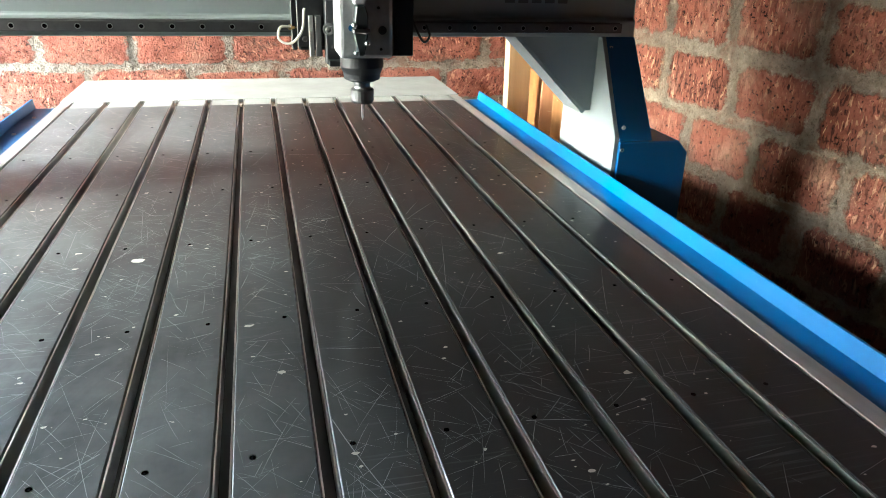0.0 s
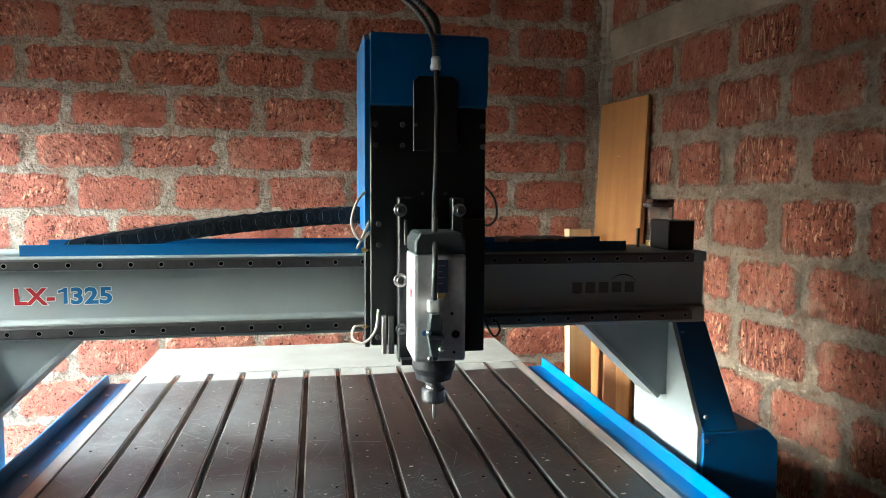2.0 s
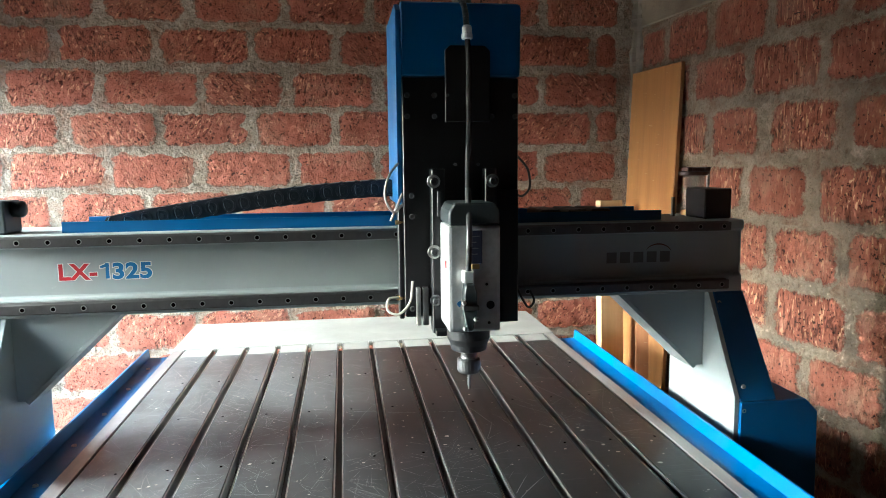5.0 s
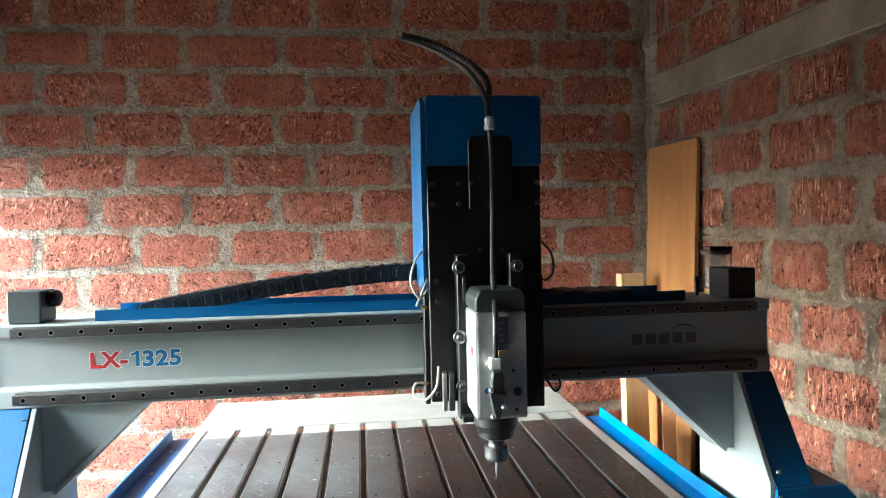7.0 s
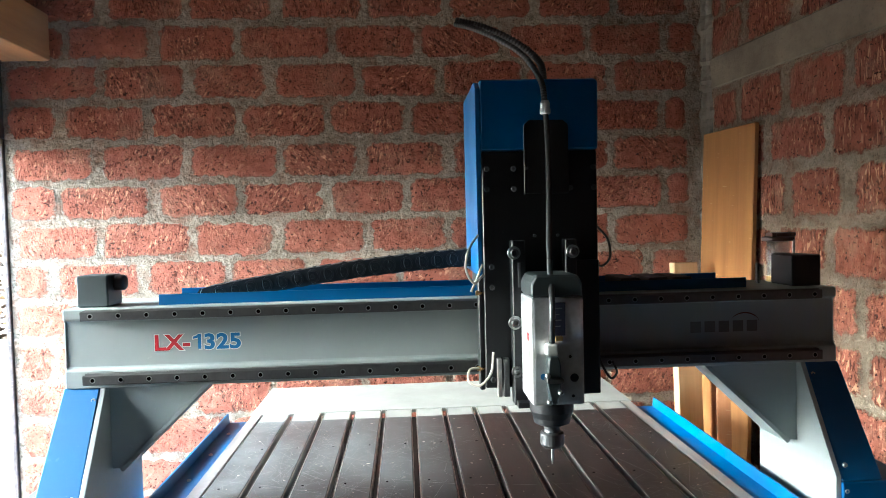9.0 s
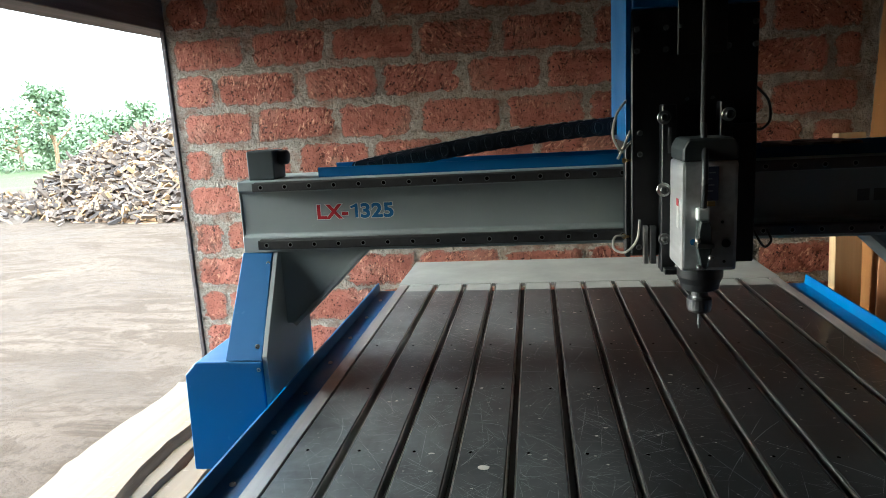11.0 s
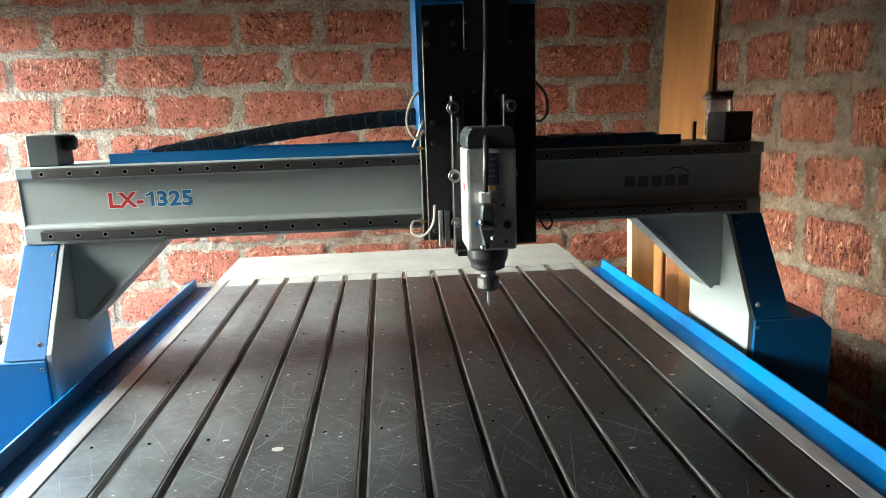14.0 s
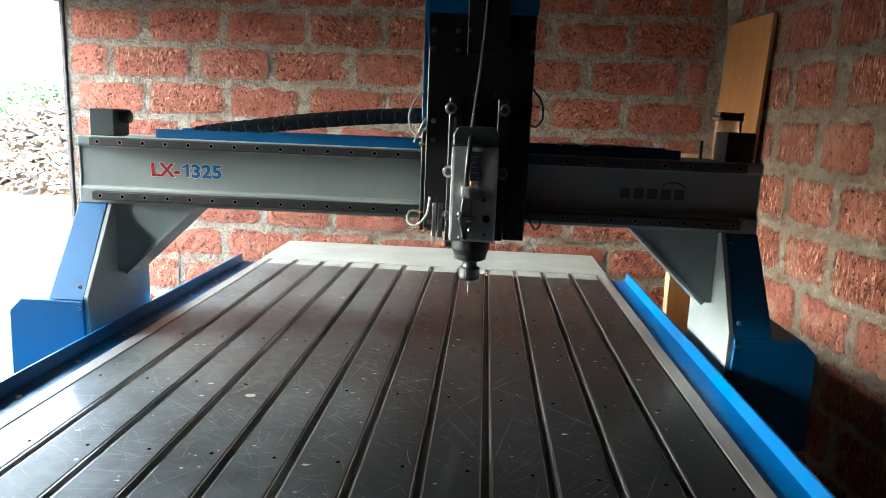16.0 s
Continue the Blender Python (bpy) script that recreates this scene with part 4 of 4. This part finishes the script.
# ---- timber about the room ----
def leaning(name, w, t, h, x, y, z, lean, turn, material, label, category):
    ob = part(name, box(-w / 2, w / 2, -t / 2, t / 2, 0, h, 0.003), material)
    ob.matrix_basis = pose(x, y, z, 0, 0, turn) @ pose(0, 0, 0, lean, 0, 0)
    return tagged(ob, label, category)


SIDE_DEG = -90 + math.degrees(SIDE_TURN)
leaning("wooden_board", 0.40, 0.022, 1.86, side_x(0.54) - 0.085, 0.545, 0.022, -2.0, SIDE_DEG, BOARD, "brown varnished wooden board leaning on the wall", "board")
leaning("timber_post", 0.115, 0.05, 1.265, 1.150, 0.56, 0.022, -3.0, 6, PINE, "pale sawn pine post leaning in the corner", "timber")
leaning("wooden_plank", 0.125, 0.03, 1.02, 1.272, 0.42, 0.022, -6.0, -20, REDWOOD, "reddish-brown plank leaning behind the machine", "plank")


def slab(x0, x1, y0, y1, z0, z1, seed):
    """A sawn slab with a wavy natural edge."""
    rnd = random.Random(seed)
    bm, n, rows = bmesh.new(), 40, []
    for i in range(n + 1):
        y = y0 + (y1 - y0) * i / n
        wl = 0.05 * noise.noise((y * 2.1, seed, 0)) + 0.018 * noise.noise((y * 9, seed, 3))
        wr = 0.04 * noise.noise((y * 2.3, seed, 7)) + 0.015 * noise.noise((y * 8, seed, 9))
        rows.append([bm.verts.new(p) for p in ((x0 + wl - 0.02, y, z0), (x1 + wr + 0.02, y, z0), (x1 + wr, y, z1), (x0 + wl, y, z1))])
    for p, q in zip(rows, rows[1:]):
        for k in range(4):
            bm.faces.new((p[k], p[(k + 1) % 4], q[(k + 1) % 4], q[k]))
    bm.faces.new(rows[0][::-1])
    bm.faces.new(rows[-1])
    return bm


def slab_thing(x0, x1, y0, y1, z0, z1, seed, label):
    ob = tagged(part("timber_slab", slab(x0, x1, y0, y1, z0, z1, seed), SAWN), label, "timber", "slabs beside the machine")
    ob.data.materials.append(BARK)
    for f in ob.data.polygons:
        if abs(f.normal.z) < 0.8 and abs(f.normal.x) > 0.3:
            f.material_index = 1
    return ob


slab_thing(-1.88, -1.55, -2.2, 0.45, 0.022, 0.09, 1, "sawn live-edge timber slab at the stack's bottom")
slab_thing(-1.56, -1.22, -2.2, 0.25, 0.022, 0.09, 2, "brownish live-edge timber slab on the floor")
slab_thing(-1.87, -1.50, -2.1, 0.42, 0.092, 0.16, 3, "sawn live-edge timber slab in a stack")
slab_thing(-1.55, -1.25, -2.1, 0.10, 0.092, 0.17, 6, "sawn live-edge timber slab in a stack")
slab_thing(-1.90, -1.52, -2.2, 0.44, 0.162, 0.23, 4, "sawn live-edge timber slab in a stack")
slab_thing(-1.53, -1.40, -2.15, 0.20, 0.172, 0.208, 8, "narrow brown sawn timber slab in a stack")
slab_thing(-1.89, -1.60, -2.2, 0.40, 0.232, 0.268, 5, "pale sawn live-edge timber slab on top of the stack")


# ---- the yard ----
def heap_height(x, y):
    d = math.hypot((x + 6.4) / 4.5, (y - 11.0) / 3.0)
    base = 2.15 * max(0.0, 1 - d**1.6)
    return base * (0.9 + 0.25 * noise.noise((x * 0.5, y * 0.5, 2.0)))


def wood_heap():
    rnd = random.Random(11)
    verts, faces = [], []

    def piece(m, l, w, h):
        i = len(verts)
        k = rnd.uniform(0.3, 0.9)
        for sx in (-1, 1):
            for sy, sz in ((-1, -1), (1, -1), (k, 1), (-k, 1)):
                verts.append(m @ Vector((sx * l / 2, sy * w / 2, sz * h / 2)))
        for q in ((0, 1, 2, 3), (7, 6, 5, 4), (0, 4, 5, 1), (1, 5, 6, 2), (2, 6, 7, 3), (3, 7, 4, 0)):
            faces.append([i + a for a in q])

    n = 0
    while n < 14000:
        x, y = rnd.uniform(-14.2, -3.0), rnd.uniform(7.9, 13.5)
        z = heap_height(x, y)
        if z < 0.02 and rnd.random() > 0.04:
            continue
        m = pose(x, y, max(0, z) + rnd.uniform(-0.08, 0.06), rnd.gauss(0, 32), rnd.gauss(0, 30), rnd.uniform(0, 360))
        piece(m, rnd.uniform(0.10, 0.30) * rnd.choice((1, 1, 1, 1.9)), rnd.uniform(0.035, 0.11), rnd.uniform(0.02, 0.07))
        n += 1
    me = bpy.data.meshes.new("firewood_heap")
    me.from_pydata(verts, [], faces)
    me.materials.append(CHUNK)
    return tagged(new("firewood_heap", me), "large heap of split firewood and offcuts on the yard", "wood heap", kind="stuff")


wood_heap()


def heap_core():
    bm, rows = bmesh.new(), []
    for j in range(24):
        y = 7.8 + 6.6 * j / 23
        rows.append([bm.verts.new((-14.4 + 12 * i / 35, y, max(-0.1, heap_height(-14.4 + 12 * i / 35, y) - 0.12))) for i in range(36)])
    for p, q in zip(rows, rows[1:]):
        for i in range(35):
            bm.faces.new((p[i], p[i + 1], q[i + 1], q[i]))
    return bm


tagged(part("heap_core", heap_core(), BARK), "dark inside of the firewood heap", "wood heap", kind="stuff")


def tree(x, y, h, spread, seed):
    rnd = random.Random(seed)
    top = empty("tree", "leafy green tree at the yard's far edge", "tree", "trees beyond the yard")
    top.location = (x, y, -0.02)
    trunk = pipe([(0, 0, 0), (0.05, 0, h * 0.25), (-0.04, 0.05, h * 0.5), (0.05, 0, h * 0.8)], 0.09, 8, 0, 5)
    for k in range(6):
        a = rnd.uniform(0, 6.28)
        z0 = h * rnd.uniform(0.25, 0.6)
        l = pipe([(0, 0, z0), (spread * 0.3 * math.cos(a), spread * 0.3 * math.sin(a), z0 + h * 0.12), (spread * 0.7 * math.cos(a), spread * 0.7 * math.sin(a), z0 + h * 0.25)], 0.035, 6, 0, 4)
        me = bpy.data.meshes.new("limb")
        l.to_mesh(me)
        l.free()
        trunk.from_mesh(me)
    part("trunk", trunk, BARK, top)
    verts, faces = [], []
    for k in range(26):
        a, r = rnd.uniform(0, 6.28), spread * math.sqrt(rnd.random())
        c = Vector((r * math.cos(a), r * math.sin(a), h * rnd.uniform(0.3 if h > 3.4 else 0.06, 1.0)))
        if c.z > h * 0.7:
            c.x *= 0.55
            c.y *= 0.55
        for i in range(90):
            p = c + Vector((rnd.gauss(0, 1), rnd.gauss(0, 1), rnd.gauss(0, 0.8))) * spread * 0.16
            u = Vector((rnd.gauss(0, 1), rnd.gauss(0, 1), rnd.gauss(0, 1))).normalized() * 0.11
            v = u.orthogonal().normalized() * 0.05
            j = len(verts)
            verts += [p - u, p + v, p + u, p - v]
            faces.append((j, j + 1, j + 2, j + 3))
    me = bpy.data.meshes.new("crown")
    me.from_pydata(verts, [], faces)
    me.materials.append(LEAF)
    crown = new("crown", me)
    crown.parent = top


for x, y, h, sp, sd in ((-20.4, 24.3, 4.1, 1.0, 1), (-23.5, 26, 3.0, 2.2, 2), (-17.3, 26, 3.0, 1.0, 3), (-20.5, 28, 2.6, 2.2, 4), (-28.5, 22, 3.3, 2.4, 5), (-18.4, 25.5, 2.3, 1.7, 6), (-33, 30, 3.8, 2.6, 7), (-17.5, 31, 2.6, 2.6, 8), (-24, 33, 2.6, 2.6, 9), (-13, 30, 3.0, 2.6, 10)):
    tree(x, y, 0.85 * h, sp, sd)

# ---- blocks of the walls ----
def lumpy_bead(z0, z1, x, y, r, seed):
    """An uneven bead of mortar that runs up a corner."""
    rnd, bm, rows = random.Random(seed), bmesh.new(), []
    n = int((z1 - z0) / 0.018)
    for i in range(n + 1):
        z = z0 + (z1 - z0) * i / n
        q = r * (0.75 + 0.7 * noise.noise((seed, 0, z * 9)) + 0.3 * rnd.random())
        rows.append([bm.verts.new((x - q * a * rnd.uniform(0.85, 1.1), y - q * b * rnd.uniform(0.8, 1.1), z)) for a, b in ((1.5, -0.3), (1.1, 0.25), (0.55, 0.5), (0.25, 1.1), (-0.3, 1.5))])
    for p, q in zip(rows, rows[1:]):
        for k in range(4):
            bm.faces.new((p[k], p[k + 1], q[k + 1], q[k]))
    return bm


part("corner_mortar", lumpy_bead(0.02, CEIL, side_x(0.76), BACK_Y, 0.030, 3), DARK_MORTAR, wall_back, "dark mortar in the corner")
part("top_mortar", box(-1.91, side_x(BACK_Y) - 0.01, BACK_Y + 0.0022, BACK_Y + 0.02, 2.607, CEIL, 0.0), DARK_MORTAR, wall_back, "dark mortar under the roof")

def lay_course(parent, material, place, start, stop, z, h, first, pitch, rnd, joint=0.05):
    """One course of blocks; first: the middle of one joint."""
    u = first
    while u - pitch > start:
        u -= pitch
    edges = [start] + [u + pitch * i + rnd.uniform(-0.025, 0.025) for i in range(int((stop - u) / pitch) + 2)] + [stop]
    edges = sorted(e for e in edges if start <= e <= stop)
    for a, b in zip(edges, edges[1:]):
        ja = 0.012 if a == start else joint / 2
        jb = 0.012 if b == stop else joint / 2
        if rnd.random() < 0.18:
            jb += 0.02
        w = b - a - ja - jb
        if w < 0.07:
            continue
        hh = h * rnd.uniform(0.92, 1.04)
        me = stone_mesh(w, hh, rnd.random())
        me.materials.append(material)
        share("stone", me, parent, place((a + ja + b - jb) / 2, z + rnd.uniform(-0.005, 0.005), rnd))


def back_place(u, z, rnd):
    return pose(u, BACK_Y + rnd.uniform(-0.002, 0.004), z, 0, rnd.uniform(-1.2, 1.2), rnd.uniform(-0.6, 0.6))


def side_place(u, z, rnd):
    y = -u
    return pose(side_x(y) - rnd.uniform(-0.003, 0.003), y, z, 0, rnd.uniform(-1.2, 1.2), -90 + math.degrees(SIDE_TURN) + rnd.uniform(-0.6, 0.6))


rnd = random.Random(7)
BACK_COURSES = [(2.52, -0.68), (2.34, -0.45), (2.16, -0.715), (1.985, -0.49), (1.80, -0.715), (1.625, -0.49), (1.445, -0.70), (1.265, -0.55), (1.085, -0.74), (0.90, -0.55), (0.72, -0.74), (0.54, -0.55), (0.36, -0.72), (0.18, -0.5)]
for z, first in BACK_COURSES:
    lay_course(wall_back, STONE_BACK, back_place, -1.91, 1.25 + rnd.uniform(-0.03, 0.03), z, 0.157, first, 0.395, rnd, 0.026)
# a course of small half blocks under the roof
x = -1.9
while x < 1.25:
    w = rnd.uniform(0.07, 0.11)
    me = stone_mesh(w, 0.085, rnd.random())
    me.materials.append(STONE_BACK)
    share("half_stone", me, wall_back, back_place(x + w / 2, 2.665, rnd))
    x += w + rnd.uniform(0.02, 0.05)
SIDE_COURSES = [(2.64, 0.1), (2.50, 0.03), (2.32, -0.125), (1.985, 0.14), (1.785, 0.365), (1.575, 0.16), (1.355, 0.375), (1.145, 0.195), (0.93, 0.22), (0.73, 0.05), (0.53, 0.25), (0.33, 0.05), (0.14, 0.25)]
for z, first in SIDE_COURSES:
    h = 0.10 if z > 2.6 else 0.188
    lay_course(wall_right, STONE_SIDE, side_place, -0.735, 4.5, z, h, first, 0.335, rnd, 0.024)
